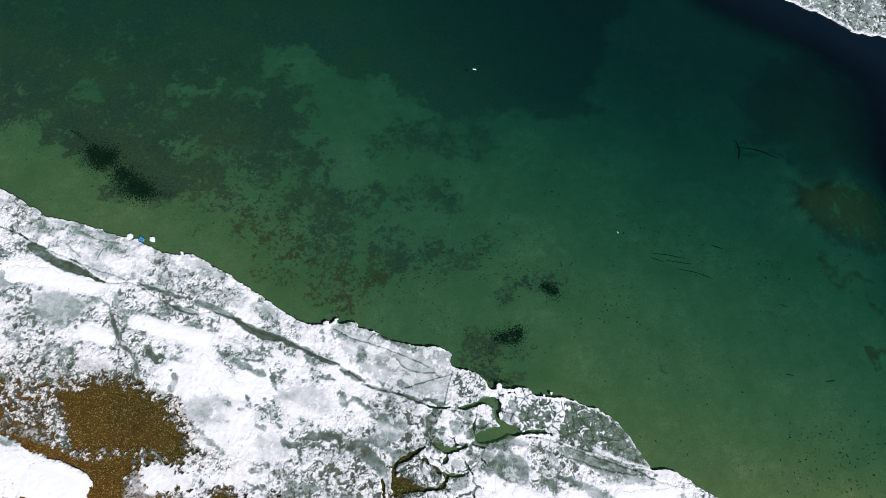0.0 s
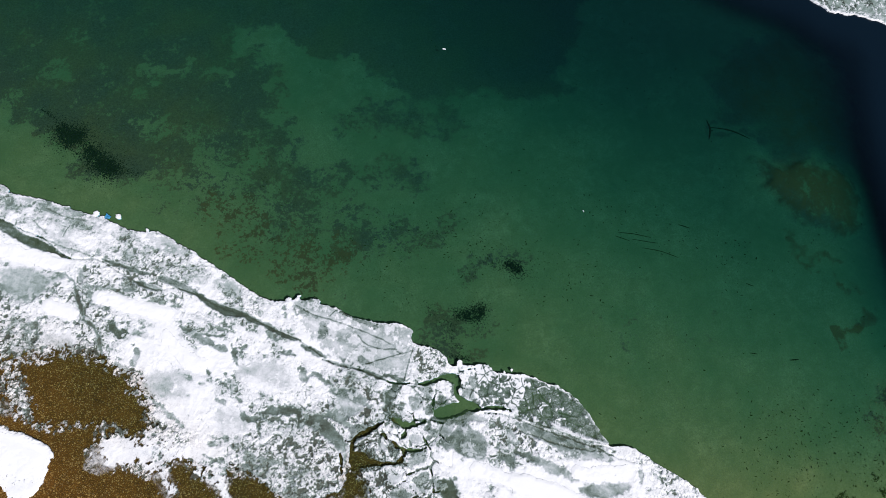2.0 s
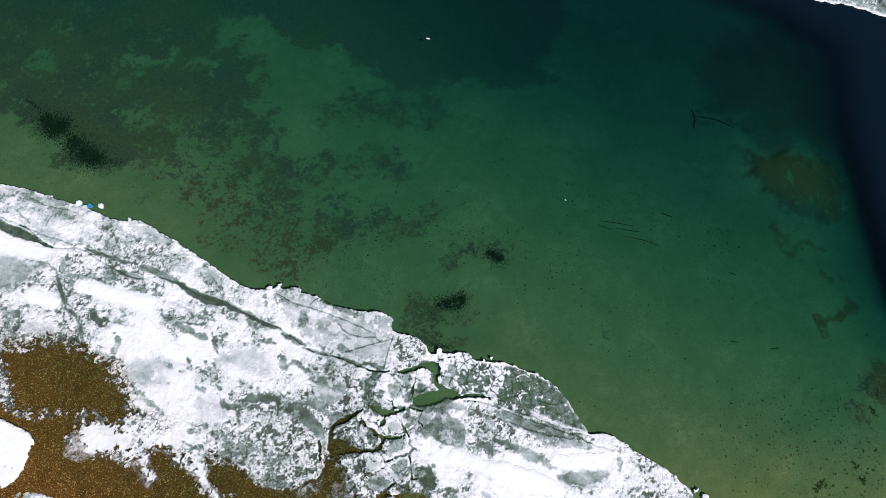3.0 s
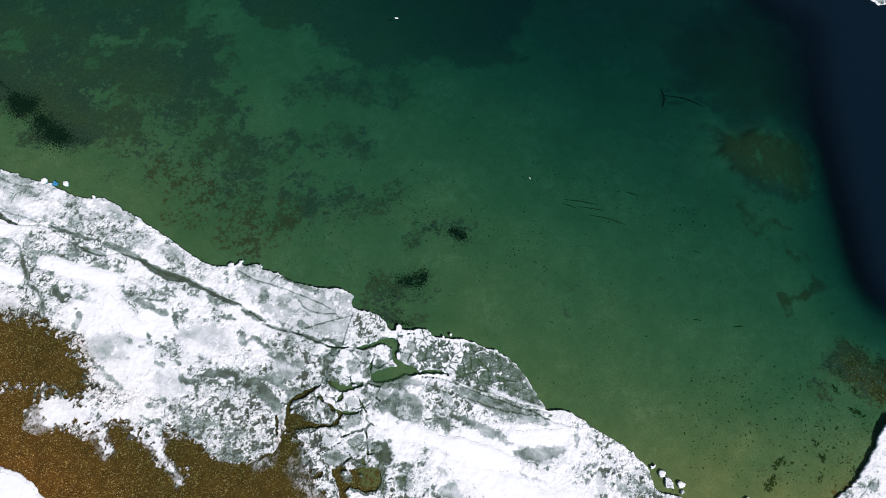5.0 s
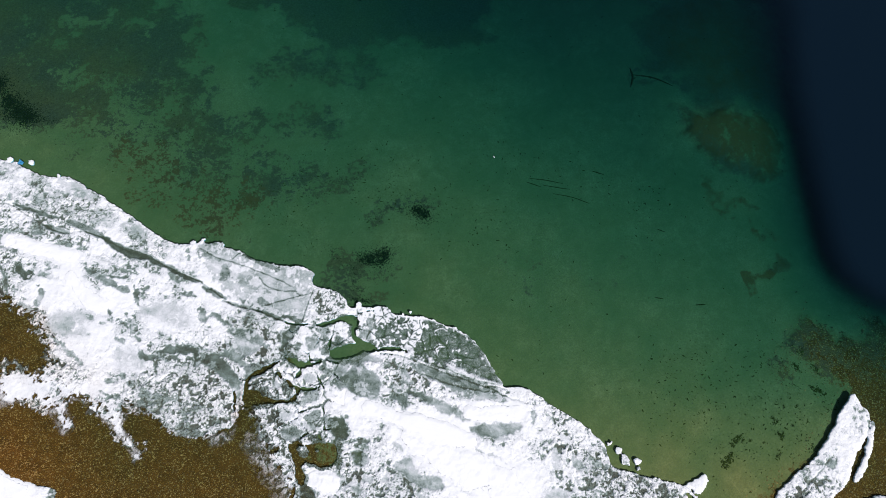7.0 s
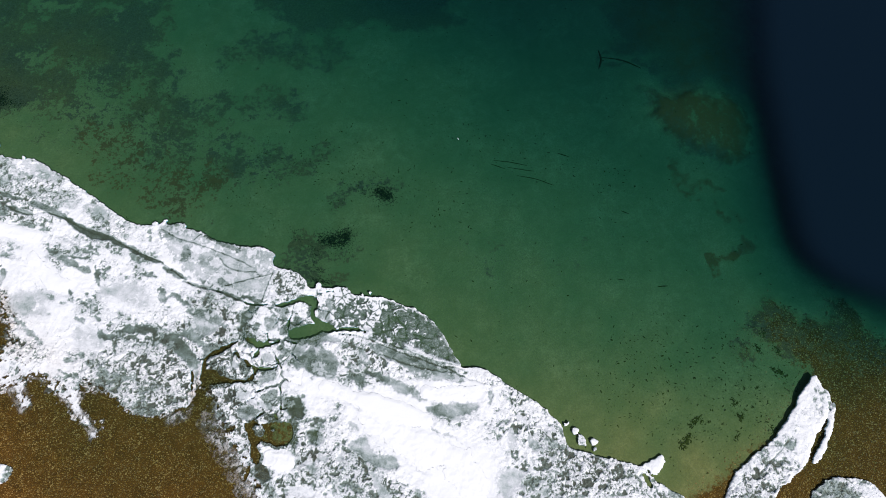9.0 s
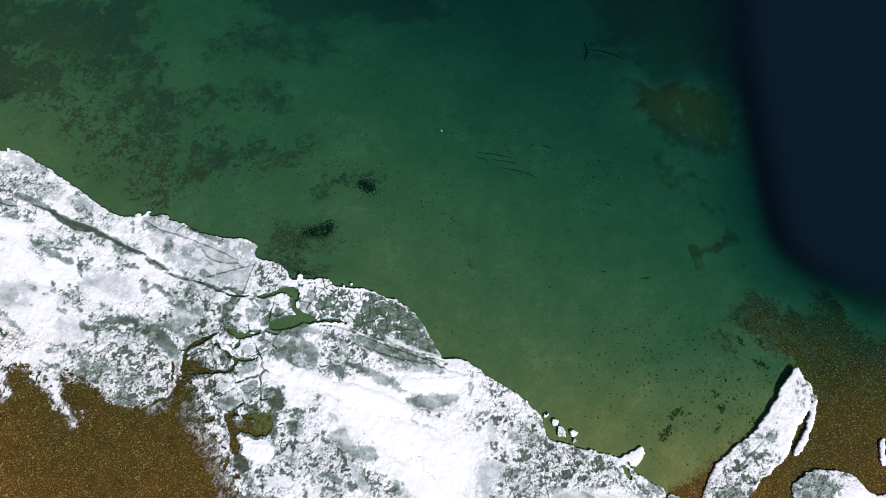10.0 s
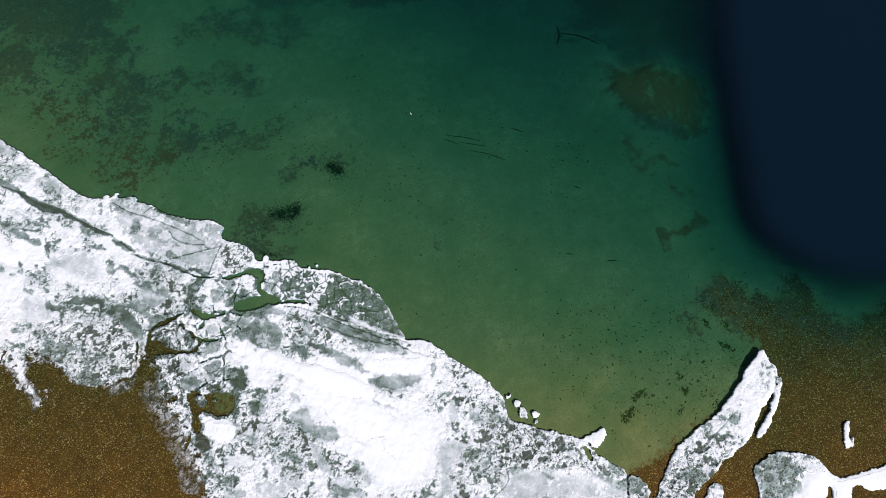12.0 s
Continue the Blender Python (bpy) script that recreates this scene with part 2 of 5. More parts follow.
class Plan:
    """A patch of plan on a regular grid, with fields drawn on it by soft strokes and outlines."""

    def __init__(self, x0, x1, y0, y1, cell, warp):
        self.xs, self.ys = np.arange(x0, x1, cell), np.arange(y0, y1, cell)
        self.x, self.y = np.meshgrid(self.xs, self.ys)
        w1, w2 = warp
        self.wx = self.x + w1 * fbm(self.x, self.y, 2.2, 11) + w2 * fbm(self.x, self.y, 0.45, 12, 2)
        self.wy = self.y + w1 * fbm(self.x, self.y, 2.2, 21) + w2 * fbm(self.x, self.y, 0.45, 22, 2)

    def box(self, line, margin):
        lo, hi = line.min(0) - margin, line.max(0) + margin
        i0, i1 = np.searchsorted(self.xs, (lo[0], hi[0]))
        j0, j1 = np.searchsorted(self.ys, (lo[1], hi[1]))
        return slice(j0, j1), slice(i0, i1)

    def outline(self, field, points, smooth_it=True):
        """Adds the inside of a closed outline to a signed field."""
        line = smooth(points, True) if smooth_it else np.array(points, float)
        at = self.box(line, 6)
        if field[at].size:
            field[at] = np.maximum(field[at], to_line(self.wx[at], self.wy[at], line, True))

    def cut(self, field, points, width, taper=True):
        """Takes a crack or channel, width metres wide, out of a signed field."""
        line = smooth(points) if len(points) > 2 else np.array(points, float)
        at = self.box(line, 3 + width)
        if not field[at].size:
            return
        d = to_line(self.wx[at], self.wy[at], line)
        w = width / 2 * np.clip(0.9 + 1.8 * fbm(self.x[at], self.y[at], 1.2, 97, 2), 0.95, 1.6)
        if taper:
            ends = np.minimum(np.hypot(self.wx[at] - line[0][0], self.wy[at] - line[0][1]), np.hypot(self.wx[at] - line[-1][0], self.wy[at] - line[-1][1]))
            w = w * np.clip(0.25 + ends / (2.5 * width + 0.3), 0, 1)
        field[at] = np.minimum(field[at], d - w)

    def hole(self, field, points):
        line = smooth(points, True)
        at = self.box(line, 4)
        if field[at].size:
            field[at] = np.minimum(field[at], -to_line(self.wx[at], self.wy[at], line, True))

    def stroke(self, field, points, width, amount, soft=0.5):
        """Adds amount along a line, width metres wide, fading out over its soft part."""
        line = smooth(points) if len(points) > 2 else np.array(points if len(points) > 1 else [points[0], (points[0][0] + 0.01, points[0][1])], float)
        at = self.box(line, width)
        if field[at].size:
            d = to_line(self.wx[at], self.wy[at], line) / (width / 2)
            field[at] += amount * (1 - step(d, 1 - soft, 1 + soft))

    def area(self, field, points, amount, soft):
        """Adds amount inside a closed outline, fading over soft metres."""
        line = smooth(points, True)
        at = self.box(line, soft + 2)
        if field[at].size:
            field[at] += amount * step(to_line(self.wx[at], self.wy[at], line, True), -soft / 2, soft / 2)


def put_attributes(me, **fields):
    for name, values in fields.items():
        me.attributes.new(name, "FLOAT", "POINT").data.foreach_set("value", np.ascontiguousarray(values, np.float32))


def part(name, bm, material, parent=None, label=""):
    me = bpy.data.meshes.new(name)
    bm.to_mesh(me)
    bm.free()
    me.materials.append(material)
    ob = new(name, me)
    if parent:
        ob.parent = parent
    return tagged(ob, label)


# ---------------------------------------------------------------- ground: beach and lake bed in one sheet
WATERLINE = [(-2500, 900), (-300, 110), (-60, 28), (-35.67, 16.04), (-29.94, 9.13), (-17.94, -5.07), (-12.09, -9.36), (3.67, -13.65), (21.72, -18.33), (37.78, -20.05), (48.51, -23.34), (61.73, -25.82), (300, -110), (2500, -900)]
LAND = WATERLINE + [(2500, -3000), (-2500, -3000)]
DROP_EDGE = [(74.95, 55.78), (67.56, 42.16), (61.67, 29.22), (58.40, 18.80), (55.99, 9.31), (55.15, 3.37), (56.63, -0.11), (59.26, -2.49), (62.42, -4.05), (67.55, -4.77), (77.31, -5.01), (93.86, -5.41)]
FAR_ICE = [(46.08, 60.08), (50.37, 53.07), (55.92, 47.92), (58.73, 45.61), (60.95, 43.78), (62.37, 41.94), (64.17, 40.91), (66.07, 40.39), (70.07, 37.40), (78.66, 30.76)]
DROP_FAR = [(900, 60), (2500, 200), (2500, 2500), (900, 2500), (130, 300)]
SHELF = [*[(37.01, -16.37), (39.82, -16.36), (44.51, -14.16), (49.30, -11.08), (50.90, -9.11), (49.86, -7.62), (48.05, -6.59), (47.31, -5.65), (48.14, -4.43), (49.91, -3.36), (51.02, -2.03), (51.82, -1.63), (53.49, -2.73), (55.41, -3.44), (56.96, -2.52), (58.17, -2.08), (58.85, -3.00), (59.05, -4.15), (60.57, -5.75), (62.67, -6.92), (65.30, -5.25), (69.04, -4.87), (71.61, -8.65)], (67.32, -24.30), (47.91, -24.90), (32.94, -20.43)]

# bare gravel inside the shore ice
BARE_BEACH = [*[(-39.99, 16.98), (-35.65, 15.39), (-33.73, 14.52), (-31.56, 13.49), (-30.85, 12.15), (-28.48, 10.65), (-24.43, 9.76)], *[(-25.12, 7.37), (-22.65, 6.06), (-20.44, 5.11), (-18.26, 2.89), (-17.29, 3.08), (-17.51, 4.51), (-15.56, 3.66), (-14.16, 1.65), (-12.93, -0.33), (-11.63, -1.41), (-11.39, -0.51), (-12.21, 1.50), (-12.79, 2.75), (-11.65, 2.81), (-10.35, 2.15), (-9.07, 0.70), (-7.27, -0.30), (-5.69, -0.23), (-3.95, -0.15), (-3.40, 0.77)], *[(-3.71, 1.24), (-3.39, 2.11), (-2.78, 1.99), (-2.51, 0.80), (-2.08, -1.32), (-1.38, -4.17), (-0.21, -6.56), (0.74, -8.84), (1.00, -11.16), (1.31, -14.08), (-14.62, -15.32)], (-60, -30)]
BARE_PATCH = [(-28.12, 16.06), (-25.91, 15.53), (-24.45, 14.59), (-23.01, 13.51), (-21.93, 12.45), (-21.34, 11.57), (-21.79, 10.76), (-23.64, 10.96), (-25.10, 10.99), (-26.55, 10.96), (-27.98, 11.72), (-28.53, 12.98), (-28.40, 14.73)]
KNOLL = [(45.08, 21.34), (46.29, 23.04), (48.37, 23.79), (50.81, 23.58), (52.95, 22.42), (54.51, 20.51), (55.31, 17.87), (54.61, 16.13), (52.29, 15.51), (50.58, 16.81), (48.61, 18.31), (46.14, 19.23)]
REEFS = (([(45.52, 21.32), (48.34, 21.47), (51.63, 20.09), (53.78, 17.19)], 3.6), ([(46.91, 12.51), (48.95, 12.43), (50.63, 12.09)], 1.6), ([(48.09, 4.14), (50.24, 4.62)], 1.3), ([(52.14, 30.08), (52.26, 26.20), (52.07, 22.52)], 4.0))


def axis(lo, hi, cell):
    mid = np.arange(lo, hi + cell / 2, cell)
    far = cell * np.cumsum(1.35 ** np.arange(1, 28))
    far = far[far < 2400]
    return np.concatenate([lo - far[::-1], mid, hi + far])


class Sheet(Plan):
    """A plan whose cells widen outside the part that matters, out to the horizon."""

    def __init__(self, cell):
        self.xs, self.ys = axis(-42, 84, cell), axis(-28, 72, cell)
        self.x, self.y = np.meshgrid(self.xs, self.ys)
        self.wx = self.x + 3.6 * fbm(self.x, self.y, 5.0, 31, 5, 0.66)
        self.wy = self.y + 3.6 * fbm(self.x, self.y, 5.0, 41, 5, 0.66)

    def depth(self):
        """Water depth; negative over dry land."""
        off = -to_line(self.wx, self.wy, np.array(LAND), True)
        d = np.where(off > 0, 0.04 + 0.5 * (1 - np.exp(-np.maximum(off, 0) / 30)) + 0.012 * np.clip(off, 0, 60) + 0.00012 * np.clip(off, 0, 60) ** 2 + 0.58 * step(0.95 * self.x + 0.3 * self.y, 18, 52) * step(off, 5, 20), off * 0.05)
        d = np.maximum(d, -3)
        shelf = np.zeros_like(d)
        self.area(shelf, SHELF, 1.0, 2.5)
        far = step(to_line(self.wx, self.wy, np.array([(26.50, -17.93), (42.40, -20.49), (56.45, -23.55), (64.50, -25.07)])), 5, 21)
        d = d * (1 - shelf) + shelf * np.minimum(d, 0.24 + 0.66 * far)
        drop = to_line(self.x, self.y, np.vstack([smooth(DROP_EDGE), DROP_FAR]), True)
        reef = np.zeros_like(d)
        for line, wide in REEFS:
            reef = np.maximum(reef, np.exp(-(to_line(self.x, self.y, smooth(line)) / wide) ** 2))
        knoll = np.zeros_like(d)
        self.area(knoll, KNOLL, 0.24, 3.0)
        d = d * (1 - 0.05 * reef) * (1 - knoll) + 0.7 * step(drop, -8.0, 2.0) + 8.0 * step(drop, -2.0, 13.0)
        d = d + 1.4 * (1 - step(to_line(self.x, self.y, np.array(FAR_ICE)), 0.5, 7.0))
        return d - 0.05 * fbm(self.x, self.y, 2.5, 51) * step(d, 0.0, 0.5)

    def mesh(self, name, z, **fields):
        h, w = self.x.shape
        me = bpy.data.meshes.new(name)
        idx = np.arange(h * w).reshape(h, w)
        quads = np.stack([idx[:-1, :-1], idx[:-1, 1:], idx[1:, 1:], idx[1:, :-1]], -1).reshape(-1, 4)
        grid_mesh(me, np.stack([self.x, self.y, z], -1).reshape(-1, 3), quads)
        put_attributes(me, **{k: v.ravel() for k, v in fields.items()})
        return new(name, me)


def grid_mesh(me, verts, quads):
    me.vertices.add(len(verts))
    me.vertices.foreach_set("co", np.ascontiguousarray(verts, np.float32).ravel())
    me.loops.add(quads.size)
    me.loops.foreach_set("vertex_index", np.ascontiguousarray(quads, np.int32).ravel())
    me.polygons.add(len(quads))
    me.polygons.foreach_set("loop_start", np.arange(len(quads), dtype=np.int32) * 4)
    me.polygons.foreach_set("use_smooth", np.ones(len(quads), bool))
    me.update(calc_edges=True)
    me.validate()


bed = Sheet(0.25)
bed_depth = bed.depth()
bed_depth = bed_depth - 0.4 * np.clip(bed_depth, 0, 0.6)      # seen through water the bed looks raised
weed, gravel, rust = (np.zeros_like(bed.x) for _ in range(3))

# wide weed meadows
bed.area(weed, [(-40.55, 49.88), (-33.52, 47.79), (-28.25, 45.32), (-22.01, 39.48), (-18.18, 35.63), (-12.76, 36.96), (-9.41, 34.91), (-5.31, 36.19), (-5.52, 41.30), (-4.07, 44.81), (-6.57, 47.62), (-8.18, 50.14), (-6.65, 52.05), (-2.01, 52.27), (2.86, 49.47), (9.48, 62.76), (-6.63, 75.26), (-30.95, 83.36), (-47.45, 76.37)], 0.84, 5.0)
bed.area(weed, [(-8.05, 75.49), (-8.11, 62.19), (-4.46, 53.72), (-0.48, 49.27), (4.79, 45.48), (9.50, 42.62), (12.25, 40.16), (17.90, 38.85), (25.00, 37.72), (28.70, 38.58), (31.47, 45.43), (35.56, 50.79), (40.82, 57.29), (46.31, 70.66)], 1.05, 3.0)
bed.area(weed, [(45.09, 38.72), (52.93, 41.47), (59.10, 35.26), (60.44, 24.76), (55.37, 15.10), (49.96, 16.53), (47.29, 19.46), (46.24, 23.17), (49.35, 26.19), (45.51, 31.08)], 0.48, 5.0)
bed.area(weed, [(0.81, 37.72), (4.40, 39.99), (10.44, 40.89), (15.14, 38.46), (15.58, 35.00), (13.21, 33.27), (9.01, 34.45), (4.25, 35.89)], 0.58, 3.0)
bed.area(weed, [(-17.12, 34.40), (-12.39, 34.82), (-7.07, 34.45), (-3.75, 32.42), (-1.03, 27.20), (2.83, 22.58), (0.46, 19.39), (-3.68, 18.47), (-7.92, 19.95), (-11.42, 23.06), (-13.70, 27.86), (-17.99, 30.64)], 0.38, 6.0)
bed.stroke(weed, [(-5.51, 36.94), (-4.54, 31.22), (-0.92, 27.83), (5.22, 22.72), (10.23, 23.62)], 4.5, 0.40, 0.8)
bed.area(weed, [(-1.36, 32.28), (2.96, 32.46), (7.91, 32.32), (10.88, 30.19), (8.78, 27.88), (4.11, 28.95), (-0.49, 30.27)], 0.58, 3.0)
bed.stroke(weed, [(6.76, 24.32), (9.35, 22.51), (7.22, 21.05)], 3.0, 0.25, 0.8)
for spot, wide, much in (([(-28.32, 51.59), (-26.84, 50.16)], 1.8, 0.5), ([(-26.07, 55.51), (-24.56, 54.43)], 1.6, 0.3), ([(-17.79, 47.91), (-15.63, 47.81), (-14.01, 48.50)], 1.5, 0.62), ([(-11.50, 47.25), (-10.14, 46.46), (-9.27, 45.83)], 1.5, 0.6), ([(-8.42, 50.38), (-6.07, 51.00)], 2.0, 0.6), ([(-18.56, 41.39), (-16.89, 39.92)], 1.8, 0.5), ([(-7.95, 34.19), (-6.85, 35.70), (-7.21, 37.53)], 1.6, 0.5), ([(-19.67, 38.23), (-18.04, 36.53)], 1.6, 0.35)):
    bed.stroke(weed, spot, wide, -much, 0.9)
bed.area(rust, [(-14.51, 31.23), (-8.75, 30.73), (-5.78, 26.88), (-1.24, 25.95), (2.59, 21.39), (0.35, 18.81), (-3.73, 18.19), (-7.96, 19.66), (-11.49, 22.48), (-13.83, 26.63)], 0.42, 5.0)
# black clumps and their skirts
bed.stroke(weed, [(-27.45, 41.94), (-25.45, 40.85), (-23.52, 38.39), (-20.73, 36.47)], 4.6, 0.8, 0.7)
bed.stroke(weed, [(-31.18, 46.25), (-28.26, 44.96), (-25.96, 43.07)], 1.6, 0.45, 0.8)
bed.stroke(weed, [(-19.92, 35.63), (-15.94, 34.51)], 2.5, 0.35, 0.8)
bed.stroke(weed, [(8.58, 14.43), (12.04, 13.29)], 2.4, 0.62, 0.9)
bed.stroke(weed, [(7.02, 12.74), (8.92, 11.20), (10.12, 9.27)], 3.0, 0.40, 0.95)
bed.stroke(weed, [(12.80, 18.35), (16.01, 17.99), (17.26, 17.11)], 1.9, 0.55, 0.9)
bed.stroke(weed, [(43.68, 31.43), (43.10, 30.02), (45.47, 29.34), (49.50, 27.27)], 0.7, 0.7, 0.8)
bed.stroke(weed, [(25.49, 9.98), (29.92, 7.30), (34.84, 7.42)], 6.0, 0.14, 0.9)
# shelf by the drop-off: rusty rock weed
bed.area(rust, KNOLL, 0.75, 3.5)
bed.area(weed, [(45.82, 23.14), (48.25, 23.37), (49.56, 21.51), (50.98, 19.09), (49.82, 18.27), (47.71, 19.40), (44.94, 19.96)], 0.5, 2.5)
bed.stroke(weed, [(49.90, 17.56), (50.85, 16.69), (51.64, 16.32)], 1.2, 0.6, 0.8)
for line, wide, much in (([(46.20, 15.24), (46.31, 13.56), (46.78, 12.16), (49.13, 12.14), (50.84, 11.93)], 1.2, 0.6), ([(49.16, 10.71), (49.01, 9.14), (49.61, 8.08)], 0.9, 0.35), ([(47.70, 4.10), (48.55, 3.93)], 1.3, 0.95), ([(50.90, 8.14), (50.93, 5.96), (50.03, 4.44)], 1.3, 0.4)):
    bed.stroke(rust, line, wide, much, 0.9)
bed.stroke(weed, [(49.33, 4.25), (50.24, 4.61), (51.01, 5.55)], 1.3, 0.7, 0.8)
bed.stroke(weed, [(49.82, 8.07), (51.14, 7.69), (52.42, 8.06)], 0.9, 0.3, 0.9)
bed.area(weed, [(44.35, 34.63), (48.79, 38.26), (54.67, 41.41), (62.54, 41.71), (70.49, 35.89), (62.29, 20.86), (55.81, 22.15), (51.77, 25.52), (50.77, 27.96), (48.46, 29.17), (45.97, 30.80)], 0.62, 4.0)
bed.area(rust, [(47.78, 37.63), (55.36, 39.56), (62.00, 37.47), (64.46, 30.39), (59.44, 23.64), (52.91, 24.92), (50.60, 29.14), (46.61, 31.45)], 0.5, 5.0)
# gravel
bed.area(gravel, [(-45.63, 23.12), (-35.73, 18.36), (-29.34, 17.52), (-22.90, 15.61), (-19.68, 11.30), (-15.66, 6.46), (-11.20, 2.62), (-3.43, -3.69), (-22.91, -15.00), (-63.20, -1.89)], 0.9, 2.0)
bed.area(gravel, [(-31.09, 8.92), (-10.95, 2.93), (-4.42, 0.14), (-0.80, 3.08), (1.86, -4.55), (1.26, -10.98), (4.36, -16.77), (-1.53, -27.33), (-31.12, -21.93)], 0.9, 2.0)
bed.area(gravel, SHELF, 0.9, 4.5)
bed.area(gravel, [(-3.57, 6.27), (1.32, 4.70), (2.78, 1.91), (2.26, -0.38), (-5.47, 1.34)], 0.7, 2.0)
bed.area(gravel, [(0.53, -1.32), (5.94, -2.86), (6.21, -5.62), (3.13, -7.66), (0.24, -7.58)], 0.45, 2.0)
gravel += 0.9 * step(-to_line(bed.wx, bed.wy, np.array(LAND), True), 2.0, -1.0)
bed.stroke(weed, [(48.69, -4.99), (50.98, -3.81), (53.00, -4.20), (56.32, -4.03), (58.24, -6.03), (62.10, -8.38)], 3.6, 0.42, 0.8)
bed.stroke(weed, [(49.43, -5.93), (49.79, -7.17)], 1.2, 0.7, 0.8)
bed.stroke(weed, [(53.83, -9.52), (57.50, -10.74), (63.48, -11.38)], 6.0, 0.15, 0.9)
for bare_line in (BARE_BEACH, BARE_PATCH):
    line = smooth(bare_line, True, 3)
    at = bed.box(line, 9)
    gravel[at] = np.maximum(gravel[at], 0.95 * step(to_line(bed.wx[at], bed.wy[at], line, True), -4.8, -2.6))
gravel *= 1 - step(bed_depth, 2.2, 4.0)
weed = np.clip(weed, 0, 1.1)

ground = bed.mesh("ground", -bed_depth + 0.03 * gravel * fbm(bed.x, bed.y, 0.6, 61, 2), weed=weed, gravel=np.clip(gravel, 0, 1), rust=np.clip(rust, 0, 1))
ground.data.materials.append(BED)
tagged(ground, "olive silt lake bed rising to a brown pebble beach", "ground", kind="structure")

lake = Sheet(0.5)
water = lake.mesh("water", np.zeros_like(lake.x), depth=np.maximum(lake.depth(), 0.0))
water.data.materials.append(WATER)
tagged(water, "clear green lake water turning navy over the drop-off", "water", kind="structure")


# ---------------------------------------------------------------- ice
def components(mask):
    """Labels joined cells, row run by row run."""
    labels, parent = np.zeros(mask.shape, np.int32), [0]

    def root(a):
        while parent[a] != a:
            parent[a] = parent[parent[a]]
            a = parent[a]
        return a

    above = []
    for j in range(mask.shape[0]):
        row = np.flatnonzero(np.diff(np.concatenate([[0], mask[j].view(np.int8), [0]])))
        runs = []
        k = 0
        for a, b in zip(row[::2], row[1::2]):
            me_ = len(parent)
            parent.append(me_)
            while k < len(above) and above[k][1] < a:
                k += 1
            m = k
            while m < len(above) and above[m][0] <= b:
                parent[root(above[m][2])] = root(me_)
                m += 1
            labels[j, a:b] = me_
            runs.append((a, b, me_))
        above = runs
    table = np.array([root(a) for a in range(len(parent))], np.int32)
    return table[labels]


def ice_pieces(plan, signed, top, fields, naming, smallest=10, foot_z=-0.14, bearers=None):
    """Cuts the signed plan into its separate pieces, each a solid of its own with a crisp edge and a skirt down into the water."""
    gy, gx = np.gradient(signed, plan.ys, plan.xs)
    g2 = np.maximum(gx**2 + gy**2, 0.15)
    back = np.clip(-signed / g2, 0, 0.16)
    snap_x, snap_y = plan.x + np.where(signed < 0, back * gx, 0), plan.y + np.where(signed < 0, back * gy, 0)
    labels = components(signed > 0)
    order = np.argsort(labels.ravel(), kind="stable")
    names, starts = np.unique(labels.ravel()[order], return_index=True)
    ends = np.append(starts[1:], order.size)
    h, w = signed.shape
    made = {}
    for value, s, e in zip(names, starts, ends):
        if value == 0 or e - s < smallest:
            continue
        jj, ii = np.divmod(order[s:e], w)
        j0, j1, i0, i1 = max(jj.min() - 1, 0), min(jj.max() + 2, h), max(ii.min() - 1, 0), min(ii.max() + 2, w)
        own = labels[j0:j1, i0:i1] == value
        cells = own[:-1, :-1] | own[1:, :-1] | own[:-1, 1:] | own[1:, 1:]
        used = np.zeros_like(own)
        for a in (slice(None, -1), slice(1, None)):
            for b in (slice(None, -1), slice(1, None)):
                used[a, b] |= cells
        idx = np.full(own.shape, -1)
        idx[used] = np.arange(used.sum())
        sub = (slice(j0, j1), slice(i0, i1))
        z = top[sub][used]
        verts = np.stack([np.where(own, plan.x[sub], snap_x[sub])[used], np.where(own, plan.y[sub], snap_y[sub])[used], z], -1)
        quads = np.stack([idx[:-1, :-1], idx[:-1, 1:], idx[1:, 1:], idx[1:, :-1]], -1)[cells]
        edges = np.concatenate([quads[:, [0, 1]], quads[:, [1, 2]], quads[:, [2, 3]], quads[:, [3, 0]]]).astype(np.int64)
        n = len(verts)
        key, twin = edges[:, 0] * n + edges[:, 1], edges[:, 1] * n + edges[:, 0]
        rim = edges[~np.isin(key, twin)]
        ring = np.unique(rim)
        low = np.full(n, -1)
        low[ring] = n + np.arange(len(ring))
        foot = verts[ring].copy()
        foot[:, 2] = foot_z
        skirt = np.stack([rim[:, 1], rim[:, 0], low[rim[:, 0]], low[rim[:, 1]]], -1)
        area = (e - s) * (plan.xs[1] - plan.xs[0]) * (plan.ys[1] - plan.ys[0])
        cx, cy = plan.x[jj, ii].mean(), plan.y[jj, ii].mean()
        name, label, category, group = naming(value, labels, area, cx, cy)
        me = bpy.data.meshes.new(name)
        base = np.array([cx, cy, 0])
        grid_mesh(me, np.concatenate([verts, foot]) - base, np.concatenate([quads, skirt]))
        put_attributes(me, **{k: np.concatenate([f[sub][used], f[sub][used][ring]]) for k, f in fields.items()})
        me.materials.append(ICE)
        ob = new(name, me)
        ob.location = base
        if bearers:                          # a part lying on another piece
            under = bearers[1].get(bearers[0][jj[len(jj) // 2], ii[len(ii) // 2]])
            if under is None:
                bpy.data.objects.remove(ob)
                continue
            ob.parent, ob.location = under, base - np.array(under.location)
        made[value] = tagged(ob, label, category, group)
    return labels, made


ice = Plan(-40, 82, -26, 40, 0.07, (0.16, 0.08))
shape = np.full(ice.x.shape, -5.0)
seam = np.zeros_like(shape)      # open joints and hairline cracks
joints = []                      # cracks that go right through


